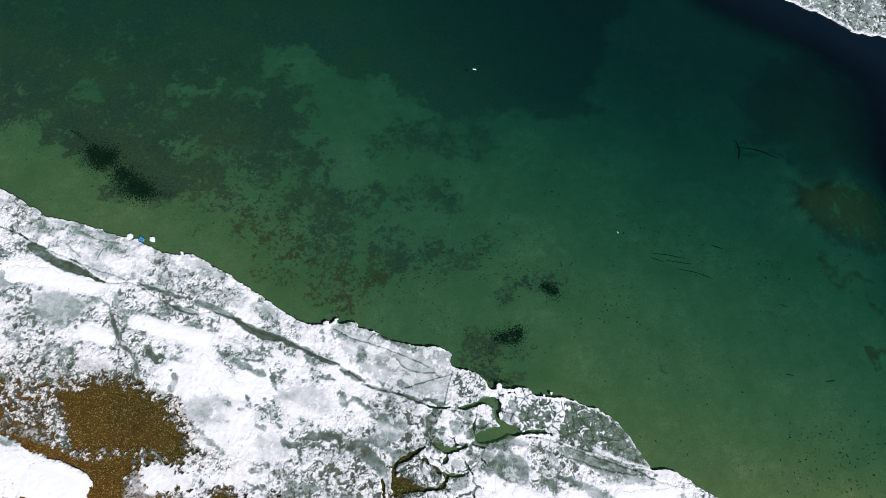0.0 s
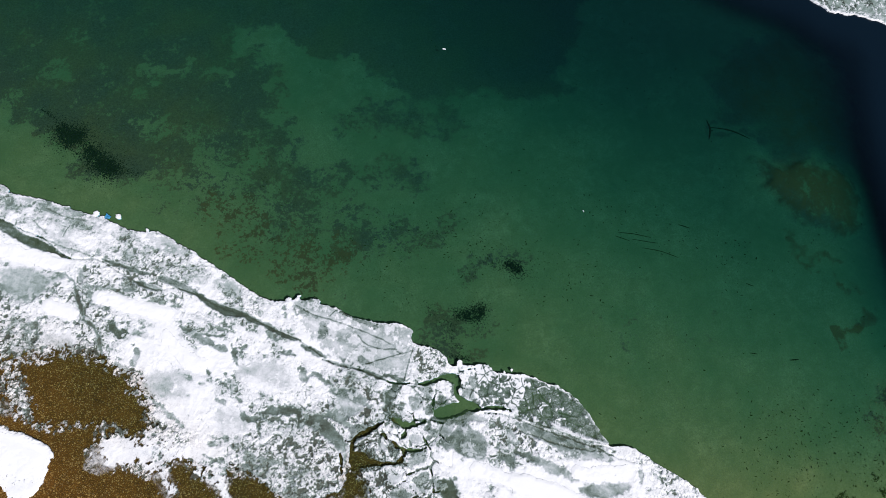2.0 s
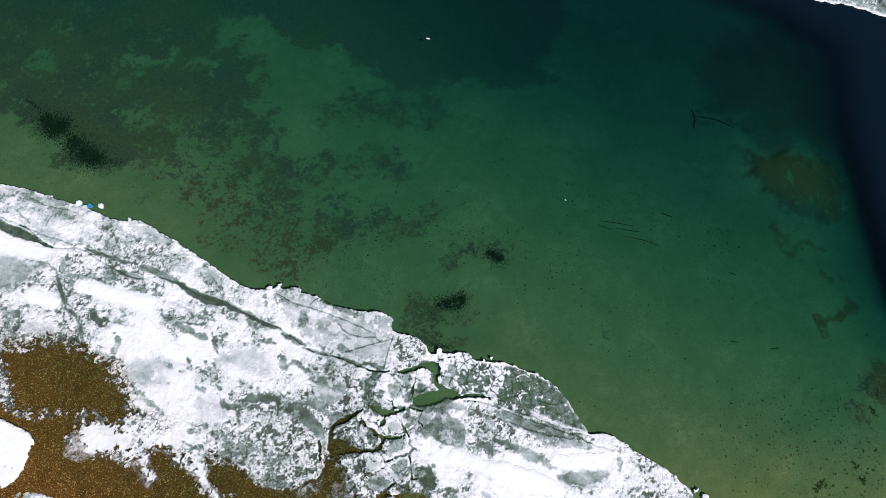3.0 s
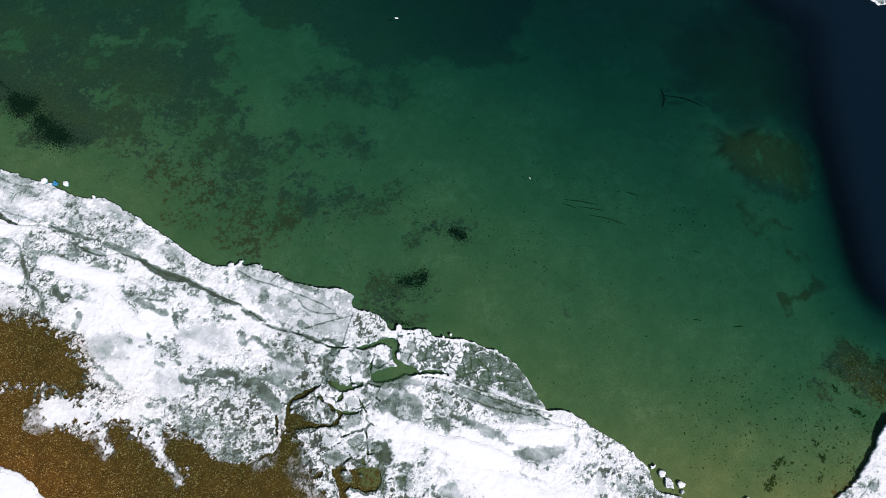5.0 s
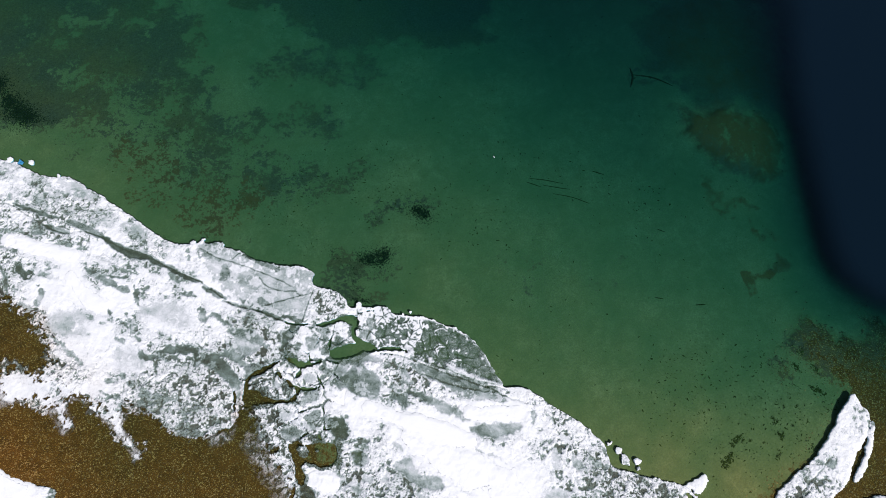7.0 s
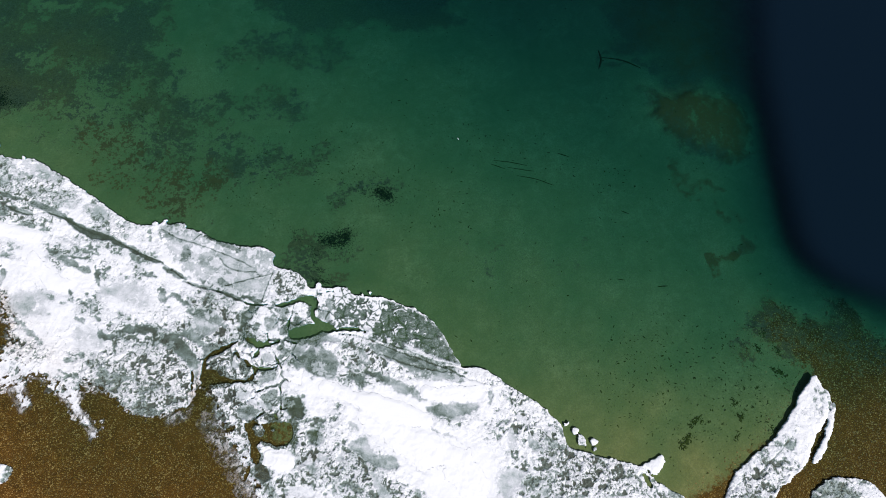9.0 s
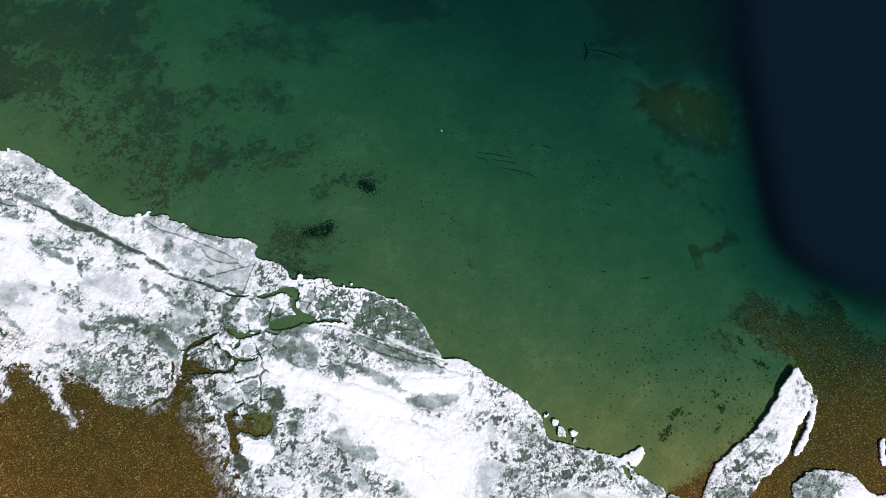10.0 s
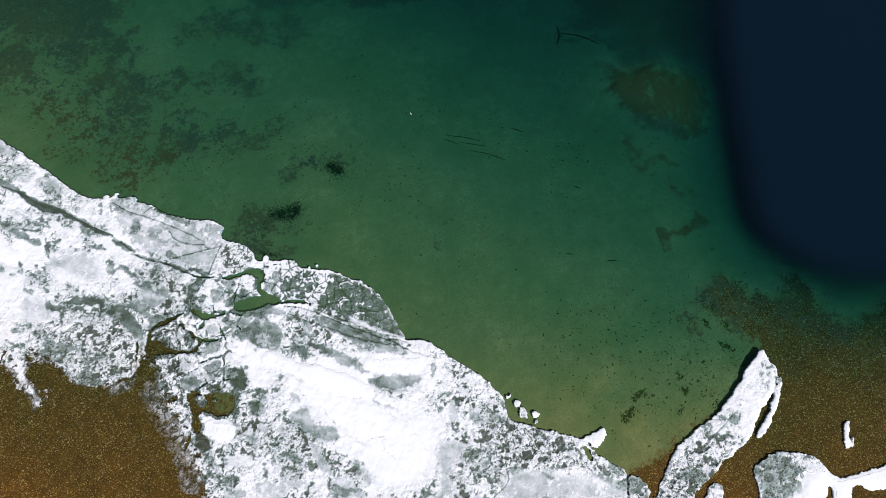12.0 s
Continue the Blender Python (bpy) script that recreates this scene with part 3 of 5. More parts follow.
def crack(points, width, through_it=True):
    if through_it:
        joints.append((points, width))
    ice.stroke(seam, points, max(0.12, width), 0.7 if through_it else 0.5, 0.5)


# shore shelf
SHELF_EDGE = [(-42.90, 42.96), (-38.43, 40.61), (-36.21, 39.31), (-34.27, 37.80), (-32.35, 35.73), (-29.09, 34.18), (-25.32, 32.03), (-22.65, 30.48), (-20.01, 28.70), (-17.58, 28.08), (-15.01, 25.96), (-12.28, 23.17), (-9.36, 20.21), (-7.64, 18.87), (-6.04, 18.59), (-3.68, 17.92), (-1.68, 16.70), (0.30, 15.49), (2.31, 14.49), (4.41, 13.94), (5.23, 13.09), (5.10, 12.06), (6.66, 11.17), (7.87, 10.20), (8.24, 9.03), (11.17, 8.62), (12.37, 7.50), (14.81, 6.70), (17.17, 5.29), (18.90, 3.70), (19.88, 1.66), (20.67, -0.55)]
SHELF_EDGE_EAST = [(20.79, -1.14), (22.86, -1.75), (24.59, -3.49), (25.89, -4.66), (27.30, -6.45), (28.19, -7.71), (28.49, -9.72), (30.81, -10.88), (32.79, -11.88), (34.36, -12.50), (34.84, -13.44), (36.00, -14.59), (37.20, -16.00), (36.60, -18.08)]
SHELF_INNER = [(33.39, -20.51), (12.51, -18.50), (-0.50, -15.80), *[(-3.54, -4.49), (-4.71, -1.32)], *[(-4.96, -3.01), (-9.77, -2.49), (-13.57, -1.71), (-18.77, 0.77), (-22.61, 3.49)]]
SHELF_WEST = [(-24.82, 6.36), (-29.94, 8.67), (-33.69, 11.41), (-39.85, 14.22)]
ice.outline(shape, SHELF_EDGE + SHELF_EDGE_EAST + SHELF_INNER + SHELF_WEST)

# where the beach gravel has melted through: 0 whole snow, 1 bare gravel
SNOW_BANKS = ([(-41.41, 17.03), (-35.63, 14.27), (-32.76, 12.07), (-29.45, 9.89), (-28.25, 8.52), (-28.47, 7.16), (-29.52, 5.33), (-32.72, 4.69), (-42.03, 5.04)], [(-29.43, 4.36), (-24.57, 2.17), (-23.58, 0.68), (-21.67, -0.74), (-18.84, -2.25), (-21.63, -3.76), (-28.96, -3.58)])
melt = np.zeros_like(shape)
ragged_off = 0.9 * fbm(ice.x, ice.y, 1.6, 91, 4, 0.7)
for bare_line, before, after in ((BARE_BEACH, 1.5, 0.6), (BARE_PATCH, 3.2, 0.6)):
    line = smooth(bare_line, True, 3)
    at = ice.box(line, 5)
    melt[at] = np.maximum(melt[at], step(to_line(ice.wx[at], ice.wy[at], line, True) + ragged_off[at], -before, after))
ice.area(melt, [(-33.74, 15.37), (-30.84, 14.49), (-28.46, 11.72), (-24.14, 10.68), (-23.71, 9.60), (-28.49, 10.50), (-30.85, 12.25), (-33.72, 14.11)], -0.28, 1.5)      # grainy saddle between the two
ice.area(melt, [(-2.66, 1.08), (-0.95, -0.53), (0.87, -4.36), (1.78, -7.40), (1.92, -11.56), (0.52, -11.29), (-0.65, -5.52), (-2.22, -1.29)], 0.42, 2.4)
ice.area(melt, [(-10.97, 6.12), (-3.72, 4.63), (-3.18, 1.47), (-3.93, -0.01), (-7.15, -0.08), (-9.05, 0.90), (-10.53, 2.48)], -0.6, 0.8)
ice.area(melt, [(-36.74, 20.18), (-32.79, 19.06), (-28.85, 16.90), (-28.41, 14.22), (-32.77, 14.91), (-36.63, 16.26)], 0.36, 2.4)
ice.area(melt, [(-30.31, 18.53), (-26.31, 18.48), (-22.40, 15.51), (-19.90, 11.61), (-19.82, 9.33), (-23.23, 9.49), (-28.95, 11.34), (-30.59, 14.69)], 0.14, 2.4)
ice.area(melt, [(-21.63, 11.73), (-19.30, 9.72), (-15.75, 5.52), (-16.82, 4.57), (-20.04, 6.47), (-22.23, 9.86)], 0.24, 2.0)
veil = np.zeros_like(shape)      # thin drifted snow over the gravel
for line, wide, much in (([(-24.13, 7.17), (-22.17, 7.48), (-19.70, 7.38), (-17.47, 6.52)], 1.9, 0.42), ([(-19.20, 7.03), (-17.48, 5.91), (-15.78, 4.45), (-14.26, 2.85), (-13.06, 1.18), (-12.07, -0.60)], 0.55, 0.50), ([(-20.20, 6.72), (-18.97, 4.96), (-18.16, 3.16)], 1.3, 0.26), ([(-16.23, 6.42), (-14.53, 4.90), (-13.37, 3.06)], 0.9, 0.3),
                         ([(-5.45, -0.78), (-4.45, -0.61), (-3.84, 0.03)], 0.9, 0.3), ([(-1.73, -1.39), (-0.59, -4.08), (0.75, -6.74), (1.32, -9.64)], 2.4, 0.25), ([(-35.65, 15.18), (-33.72, 14.26), (-31.80, 13.20)], 1.0, 0.3)):
    ice.stroke(veil, line, wide, much, 0.8)
veil = np.clip(veil * (1 + 1.1 * fbm(ice.x * 0.5 - ice.y * 0.3, ice.x * 0.5 + ice.y * 0.86, 0.7, 95, 5, 0.65)), 0, 1)
for bank in SNOW_BANKS:
    ice.outline(shape, bank)
    ice.area(melt, bank, -1.5, 0.7)
gone = np.clip(melt, 0, 1)
melt = np.clip(melt - 0.5 * step(veil, 0.03, 0.2), 0, 1)
shape = np.minimum(shape, (0.955 - melt) * 4)

# spit and the ice beside it
ice.outline(shape, [(51.78, -8.06), (52.14, -9.20), (52.41, -10.26), (51.60, -11.60), (49.64, -13.18), (48.29, -14.82), (46.87, -15.72), (44.59, -16.90), (41.68, -19.04), (40.30, -21.81), (37.18, -21.22), (38.95, -18.08), (39.87, -16.69), (41.54, -14.95), (43.05, -13.83), (45.78, -12.68), (48.16, -10.94), (50.44, -8.87)])
ice.outline(shape, [(52.62, -10.71), (52.14, -11.71), (51.47, -12.66), (50.65, -13.62), (50.18, -14.34), (49.36, -14.94), (48.81, -15.21), (48.70, -14.82), (49.59, -14.04), (50.49, -13.25), (51.25, -12.03), (52.05, -11.00)])
ice.outline(shape, [(47.50, -17.68), (48.55, -16.83), (49.90, -16.53), (52.80, -17.36), (54.01, -19.23), (55.15, -19.44), (57.97, -19.20), (64.65, -19.79), (63.54, -26.99), (45.94, -23.91), (47.26, -19.65)])
ice.outline(shape, [(43.39, -18.25), (43.98, -17.96), (44.58, -18.34), (43.94, -19.90), (42.68, -19.67)])
ice.outline(shape, [(56.39, -15.42), (56.75, -15.39), (56.44, -16.37), (55.99, -17.32), (55.64, -17.34), (55.93, -16.28)])
for bit in ([(57.50, -14.58), (57.75, -14.58), (57.63, -14.99), (57.38, -14.99)], [(60.02, -13.70), (60.26, -13.85), (60.11, -14.06), (59.90, -13.97)], [(57.49, -17.78), (57.78, -17.79), (57.69, -18.01), (57.44, -18.01)], [(56.55, -16.50), (56.70, -16.62), (56.32, -17.29), (56.13, -17.26)]):
    ice.outline(shape, bit)
ice.outline(shape, [(37.15, -16.18), (38.46, -17.01), (38.80, -18.28), (37.41, -21.26), (35.76, -20.96)])
# loose chunks off the edge
for bit in ([(28.46, -7.62), (28.68, -7.56), (28.99, -7.52), (29.04, -7.73), (28.75, -7.92), (28.51, -7.87)], [(29.12, -8.29), (29.39, -8.19), (29.67, -8.29), (29.65, -8.59), (29.26, -8.76), (29.04, -8.62)], [(29.61, -8.97), (29.94, -8.88), (30.08, -9.54), (29.99, -9.92), (29.51, -9.87), (29.32, -9.59)], [(30.41, -9.41), (31.13, -9.55), (31.22, -9.81), (30.86, -10.03), (30.49, -9.91)], [(30.56, -10.26), (30.76, -10.25), (30.71, -10.48), (30.51, -10.45)], [(31.15, -9.89), (31.30, -10.07), (31.14, -10.13)], [(34.34, -12.41), (35.21, -12.11), (35.88, -11.85), (36.34, -11.99), (36.28, -12.55), (35.74, -13.06), (35.18, -13.32), (34.77, -13.20), (34.62, -12.84)]):
    ice.outline(shape, bit)
for bit in ([(-23.90, 31.63), (-23.47, 31.48), (-23.60, 31.06), (-23.92, 31.26)], [(-21.85, 30.90), (-21.41, 30.81), (-21.32, 30.41), (-21.76, 30.44)], [(-23.38, 31.02), (-23.06, 30.89), (-23.23, 30.68)], [(-33.32, 36.60), (-32.89, 36.51), (-32.29, 36.00), (-32.34, 35.75), (-32.88, 35.93)], [(-19.01, 28.76), (-18.68, 28.69), (-18.81, 28.47)], [(-6.29, 18.65), (-5.82, 18.84), (-5.42, 18.64), (-5.79, 18.37)], [(-5.34, 18.45), (-4.79, 18.74), (-5.04, 18.22)], [(-4.64, 17.96), (-4.16, 18.26), (-3.52, 18.07), (-2.91, 17.77), (-3.43, 17.36), (-4.18, 17.46)], [(8.68, 8.76), (9.06, 9.38), (9.30, 9.10), (8.96, 8.30)], [(12.89, 7.42), (13.12, 7.55), (13.24, 7.23), (13.01, 7.11)]):
    ice.outline(shape, bit)
for bit in ([(13.60, 7.51), (13.86, 7.51), (13.71, 7.14)], [(14.07, 6.56), (14.40, 6.67), (14.28, 6.12)]):
    ice.outline(shape, bit)

# open water and bare gravel inside the shelf
openings = np.full(shape.shape, -5.0)
for opening in ([(5.69, 5.29), (6.33, 5.49), (7.13, 5.56), (8.71, 5.58), (9.48, 5.32), (9.90, 4.80), (9.65, 4.41), (8.60, 4.39), (7.54, 4.27), (6.51, 4.41), (5.74, 4.62)], [(4.77, 7.98), (6.27, 8.14), (7.89, 8.34), (9.03, 7.89), (8.77, 7.42), (8.07, 7.28), (7.31, 7.71), (6.24, 7.75), (5.18, 7.73)], [(8.41, 7.55), (8.77, 7.37), (8.37, 6.49), (8.82, 5.67), (8.28, 5.55), (7.94, 6.40)], [(1.51, 5.38), (2.14, 5.37), (2.99, 4.71), (3.91, 4.53), (4.69, 4.49), (4.73, 4.27), (3.89, 4.21), (2.95, 4.12), (2.25, 4.64)]):
    ice.hole(shape, opening)
    ice.outline(openings, opening)
for opening in ([(-2.62, 2.48), (-2.24, 3.15), (-1.07, 2.92), (-0.74, 2.33), (0.16, 1.89), (1.42, 1.55), (2.10, 1.94), (2.19, 1.66), (1.97, 1.28), (1.40, 1.24), (0.15, 1.58), (-1.12, 1.67), (-1.88, 1.61), (-2.49, 1.62)], [(1.73, -2.10), (2.45, -2.64), (4.18, -2.82), (4.99, -3.37), (5.01, -4.37), (4.29, -4.72), (3.12, -4.54), (2.37, -4.01), (1.94, -4.56), (2.19, -5.34), (1.86, -5.90), (1.39, -5.62), (1.34, -4.69), (1.22, -3.25), (0.96, -2.45)]):
    ice.hole(shape, opening)
    ice.outline(openings, opening)
ice.hole(shape, [(53.04, -19.94), (53.30, -20.26), (52.75, -21.12), (52.42, -20.97)])
ice.hole(shape, [(54.72, -21.05), (55.55, -20.24), (56.51, -20.86), (58.95, -21.41), (57.34, -25.00), (53.37, -24.25)])
for line, width in (([(-2.45, 2.98), (-1.80, 4.13), (-0.75, 4.68), (0.40, 5.00), (1.51, 5.27)], 0.30), ([(0.68, 4.24), (1.56, 3.26), (2.34, 2.48), (3.75, 2.04), (4.70, 2.44)], 0.22), ([(2.14, 2.51), (2.31, 1.95)], 0.3), ([(2.95, 4.07), (2.40, 3.53)], 0.3), ([(-3.36, 3.26), (-3.33, 2.41), (-3.50, 1.51)], 0.3), ([(9.97, 4.45), (11.23, 4.43), (12.63, 3.83)], 0.25), ([(5.92, 6.29), (5.64, 5.35)], 0.4), ([(1.21, -5.39), (0.86, -6.52), (0.54, -7.08)], 0.35),
                    ([(34.25, -13.10), (34.41, -13.60), (34.50, -14.17)], 0.55)):
    ice.cut(shape, line, width)
for bit in ([(1.80, -2.56), (2.54, -2.71), (2.65, -3.32), (2.39, -3.67), (1.80, -3.46), (1.68, -2.94)], [(3.30, -3.25), (3.50, -3.24), (3.49, -3.43)], [(3.68, -3.52), (3.93, -3.52), (3.87, -3.75)], [(4.29, -3.44), (4.48, -3.52), (4.37, -3.70)], [(2.24, -4.43), (2.94, -4.27), (3.89, -4.93), (3.93, -5.72), (3.04, -5.84), (2.30, -5.21)], [(8.77, 7.94), (9.14, 7.98), (9.10, 7.53), (8.79, 7.59)]):
    ice.outline(shape, bit)
shape = shape + np.where(np.abs(shape) < 0.6, 0.20 * fbm(ice.x, ice.y, 0.7, 93, 4, 0.75) - 0.03, 0)

# cracks
crack([(-38.28, 36.50), (-36.11, 35.11), (-34.48, 34.03), (-33.40, 32.99), (-32.06, 31.98), (-30.73, 30.91), (-28.99, 29.82), (-28.10, 28.85), (-27.07, 27.61), (-26.29, 27.03)], 0.12)
crack([(-26.29, 27.03), (-25.50, 26.81), (-24.18, 26.48), (-23.13, 26.02), (-22.37, 25.27), (-21.61, 24.53), (-20.85, 23.90), (-20.10, 23.28), (-19.35, 22.60), (-18.08, 21.76)], 0.06)
crack([(-3.57, 12.11), (-2.38, 11.31), (-1.15, 10.73), (0.30, 9.93), (1.71, 8.94), (2.93, 8.36), (4.21, 8.08)], 0.12)
crack([(10.15, 4.14), (11.68, 3.74), (13.15, 2.90), (15.08, 1.66), (16.99, 0.44), (19.37, -0.97), (20.96, -2.27), (22.38, -2.96)], 0.08)
crack([(28.76, -8.32), (28.27, -9.59), (27.87, -10.95), (27.52, -12.29), (27.23, -13.39), (27.31, -14.32), (26.93, -14.93), (26.12, -15.32), (25.59, -16.02), (23.40, -20.34), (19.57, -29.40)], 0.06)
crack([(37.27, -15.80), (36.48, -18.51), (35.07, -22.52), (32.87, -28.10)], 0.14)
crack([(40.10, -15.97), (39.01, -17.30), (36.96, -21.19), (33.72, -28.25)], 0.18)
crack([(19.29, -0.80), (20.12, -1.12), (21.05, -1.45)], 0.06)
crack([(-18.08, 21.76), (-16.47, 21.82), (-14.94, 20.98), (-12.71, 19.26), (-9.97, 17.60), (-8.27, 16.29), (-5.46, 14.25), (-3.54, 12.32)], 0.05)
crack([(3.53, 8.45), (4.28, 10.14), (5.07, 11.45)], 0.06, False)
for line in ([(0.01, 10.69), (2.44, 10.97), (4.89, 11.19)], [(0.96, 5.87), (2.11, 6.76), (3.18, 7.89)], [(27.54, -8.86), (27.62, -9.85), (27.66, -11.00), (27.52, -12.29)], [(2.24, 2.49), (2.07, 4.13), (1.87, 5.26)], [(12.52, 6.52), (11.38, 8.34)], [(12.84, 7.03), (12.12, 7.74)], [(1.80, -5.36), (2.91, -4.84), (3.90, -4.69)], [(7.40, -3.14), (6.40, -3.19), (5.40, -3.25)], [(11.07, 2.93), (14.00, 1.29), (16.88, -0.33), (19.80, -1.53)], [(12.95, 3.38), (15.61, 1.72), (18.00, 0.24), (20.40, -1.01)], [(-28.99, 29.82), (-27.31, 28.62), (-25.73, 27.76), (-24.17, 26.77)], [(-28.56, 32.95), (-26.69, 31.63), (-24.54, 30.69)], [(-29.76, 31.76), (-29.13, 30.89), (-28.55, 30.09)]):
    crack(line, 0.12, False)
for line in ([(-26.39, 30.64), (-26.68, 30.08), (-26.96, 29.52)], [(-5.31, 17.93), (-3.37, 16.38), (-1.38, 15.28), (1.05, 13.64), (2.95, 12.24)], [(-0.03, 13.70), (0.60, 12.74), (1.56, 12.10), (3.37, 11.60)], [(-2.32, 16.15), (-1.42, 16.53), (-0.23, 15.54)], [(15.54, 5.09), (15.84, 4.19), (16.45, 3.25)], [(16.89, 2.62), (17.77, 2.17), (18.57, 1.91)], [(15.09, 4.90), (14.84, 3.84)], [(8.97, 5.53), (9.85, 6.48)], [(35.35, -13.78), (36.20, -14.77), (36.90, -15.73)], [(47.52, -12.78), (45.88, -13.90), (43.79, -14.91)], [(52.61, -10.05), (51.70, -11.38), (50.35, -13.08)]):
    crack(line, 0.12, False)
for line, width in joints:
    ice.cut(shape, line, width, False)
shape = np.maximum(shape, -1)

# how soaked (wet also carries the painted shade between lumps), how crumbly, how clear
near = shape > -0.35


def on_ice(x, y, *a):
    out = np.zeros_like(x)
    out[near] = fbm(x[near], y[near], *a)
    return out


lump, grain = on_ice(ice.x, ice.y, 5.0, 101), on_ice(ice.x, ice.y, 1.2, 111)
mottle = on_ice(ice.wx, ice.wy, 1.9, 201, 6, 0.66)
ragged = on_ice(ice.x, ice.y, 0.75, 205, 4, 0.75)
splinter = on_ice(ice.x, ice.y, 0.30, 207, 2, 0.7)
streak = on_ice((ice.x * 0.86 - ice.y * 0.5) * 0.3, ice.x * 0.5 + ice.y * 0.86, 1.1, 121, 5, 0.62)
wet, clear, rough = np.zeros_like(shape), np.zeros_like(shape), np.clip(0.40 + 0.8 * on_ice(ice.x, ice.y, 6.0, 131), 0.12, 0.75)


pooled, damp = np.zeros_like(shape), np.zeros_like(shape)      # grey slush round the hollows


def soak(at, s, tone, see, soft, rag):
    """Wets the ice where s is positive; the slush in it is uneven and holds a few white crumbs."""
    m = step(s + rag * (ragged[at] + 0.4 * splinter[at]), -soft / 2, soft / 2)
    inner = np.clip(tone * (0.97 + 0.5 * mottle[at] + 0.55 * streak[at]), 0, 0.9) * (1 - 0.75 * step(rag, 0.2, 0.5) * step(ragged[at] + 0.5 * mottle[at], 0.26, 0.34))
    halo = step(s + 0.9 * mottle[at], -0.9, 0.3)
    damp[at] = np.maximum(damp[at], halo)
    wet[at] = np.maximum(wet[at], m * inner)
    clear[at] = np.maximum(clear[at], see * m)
    pooled[at] = np.maximum(pooled[at], m)


def pool(points, tone, see=0.0, soft=0.25, rag=0.5):
    line = smooth(points, True)
    at = ice.box(line, 2)
    soak(at, to_line(ice.wx[at], ice.wy[at], line, True), tone, see, soft, rag)


def band(points, width, tone, see=0.0, soft=0.2, rag=0.45):
    line = smooth(points)
    at = ice.box(line, 1.5 + width)
    x, y = ice.wx[at], ice.wy[at]
    ends = np.minimum(np.hypot(x - line[0][0], y - line[0][1]), np.hypot(x - line[-1][0], y - line[-1][1]))
    soak(at, width / 2 * np.clip(0.35 + ends / (1.5 * width + 0.2), 0, 1) - to_line(x, y, line), tone, see, soft, rag)


# the long lead and its hollows
pool([(-33.61, 32.73), (-32.87, 32.70), (-31.53, 31.38), (-30.47, 30.36), (-29.15, 29.67), (-28.10, 28.73), (-27.17, 27.75), (-26.55, 27.09), (-27.60, 27.31), (-28.64, 28.18), (-29.80, 28.83), (-30.74, 29.45), (-31.80, 30.33), (-32.86, 31.28), (-33.50, 32.02)], 0.80, 0.7, rag=0.14)
band([(-23.23, 26.34), (-22.09, 25.63), (-21.05, 25.00), (-20.29, 24.43), (-18.99, 23.81)], 0.42, 0.68, 0.4, rag=0.14)
band([(-20.35, 23.39), (-19.08, 22.54), (-18.07, 21.87)], 0.6, 0.66, 0.5, rag=0.14)
band([(-17.97, 23.18), (-16.43, 22.28), (-15.17, 21.38), (-14.19, 20.48)], 0.8, 0.58, 0.7, rag=0.14)
band([(-10.47, 17.88), (-9.24, 17.00), (-8.01, 16.18), (-6.84, 15.04), (-5.46, 14.25)], 0.52, 0.70, 0.5, rag=0.14)
band([(-5.23, 13.71), (-4.38, 13.04), (-3.29, 12.21)], 0.62, 0.76, 0.5, rag=0.14)
band([(-3.33, 11.95), (-2.35, 11.47), (-1.14, 10.78)], 0.30, 0.72, 0.3, rag=0.14)
band([(-1.89, 11.91), (-0.86, 10.83), (0.31, 9.98), (1.73, 9.04)], 0.5, 0.70, 0.6, rag=0.14)
pool([(-14.92, 21.27), (-13.66, 20.43), (-12.42, 19.48), (-11.17, 18.70), (-9.98, 17.94), (-9.97, 17.55), (-11.02, 17.71), (-12.05, 18.10), (-12.88, 18.78), (-13.85, 19.61)], 0.84, 0.55, 0.2, 0.12)
pool([(6.16, -4.29), (6.84, -3.83), (7.49, -4.40), (7.62, -5.16), (7.00, -5.38), (6.30, -4.91)], 0.80, 0.8, 0.5, 0.35)
pool([(1.54, -5.55), (2.37, -5.61), (2.94, -6.68), (2.54, -7.55), (1.69, -7.20)], 0.80, 0.8, 0.5, 0.35)
# grey water on the outer strip
for line, wide, tone in (([(-18.68, 27.95), (-17.39, 26.95), (-15.60, 25.49)], 1.5, 0.34), ([(-17.43, 26.47), (-16.27, 25.87)], 1.3, 0.50), ([(-12.31, 21.83), (-11.16, 21.00), (-10.13, 20.50)], 0.85, 0.40), ([(-34.77, 35.35), (-34.49, 34.66)], 0.4, 0.62), ([(-23.59, 27.62), (-23.58, 26.77)], 0.5, 0.5), ([(-20.81, 26.32), (-20.31, 25.74)], 0.6, 0.5), ([(-31.25, 34.64), (-29.36, 34.06)], 0.7, 0.35), ([(-32.89, 36.25), (-31.52, 35.14)], 0.6, 0.45),
                         ([(-21.04, 29.67), (-19.98, 28.96)], 0.4, 0.6), ([(-27.31, 28.50), (-25.74, 27.58)], 0.4, 0.35), ([(-6.41, 17.87), (-6.37, 16.73)], 0.35, 0.62), ([(-5.35, 17.65), (-5.34, 16.34)], 0.3, 0.58), ([(-11.30, 22.09), (-10.45, 20.16)], 0.5, 0.22)):
    band(line, wide, tone)
STRIP_END = [(-5.26, 18.20), (-2.60, 17.64), (0.36, 15.70), (3.39, 14.27), (5.24, 13.31), (4.94, 11.26), (3.91, 8.68), (1.56, 9.50), (-1.11, 10.93), (-3.41, 13.05), (-4.83, 15.84)]
pool(STRIP_END, 0.40, 0.55, 0.5, 1.0)
end_ = np.zeros_like(shape)
ice.area(end_, STRIP_END, 1.0, 0.5)
wet *= 1 - 0.8 * end_ * step(mottle + 0.7 * ragged + 0.4 * streak, 0.0, 0.22)
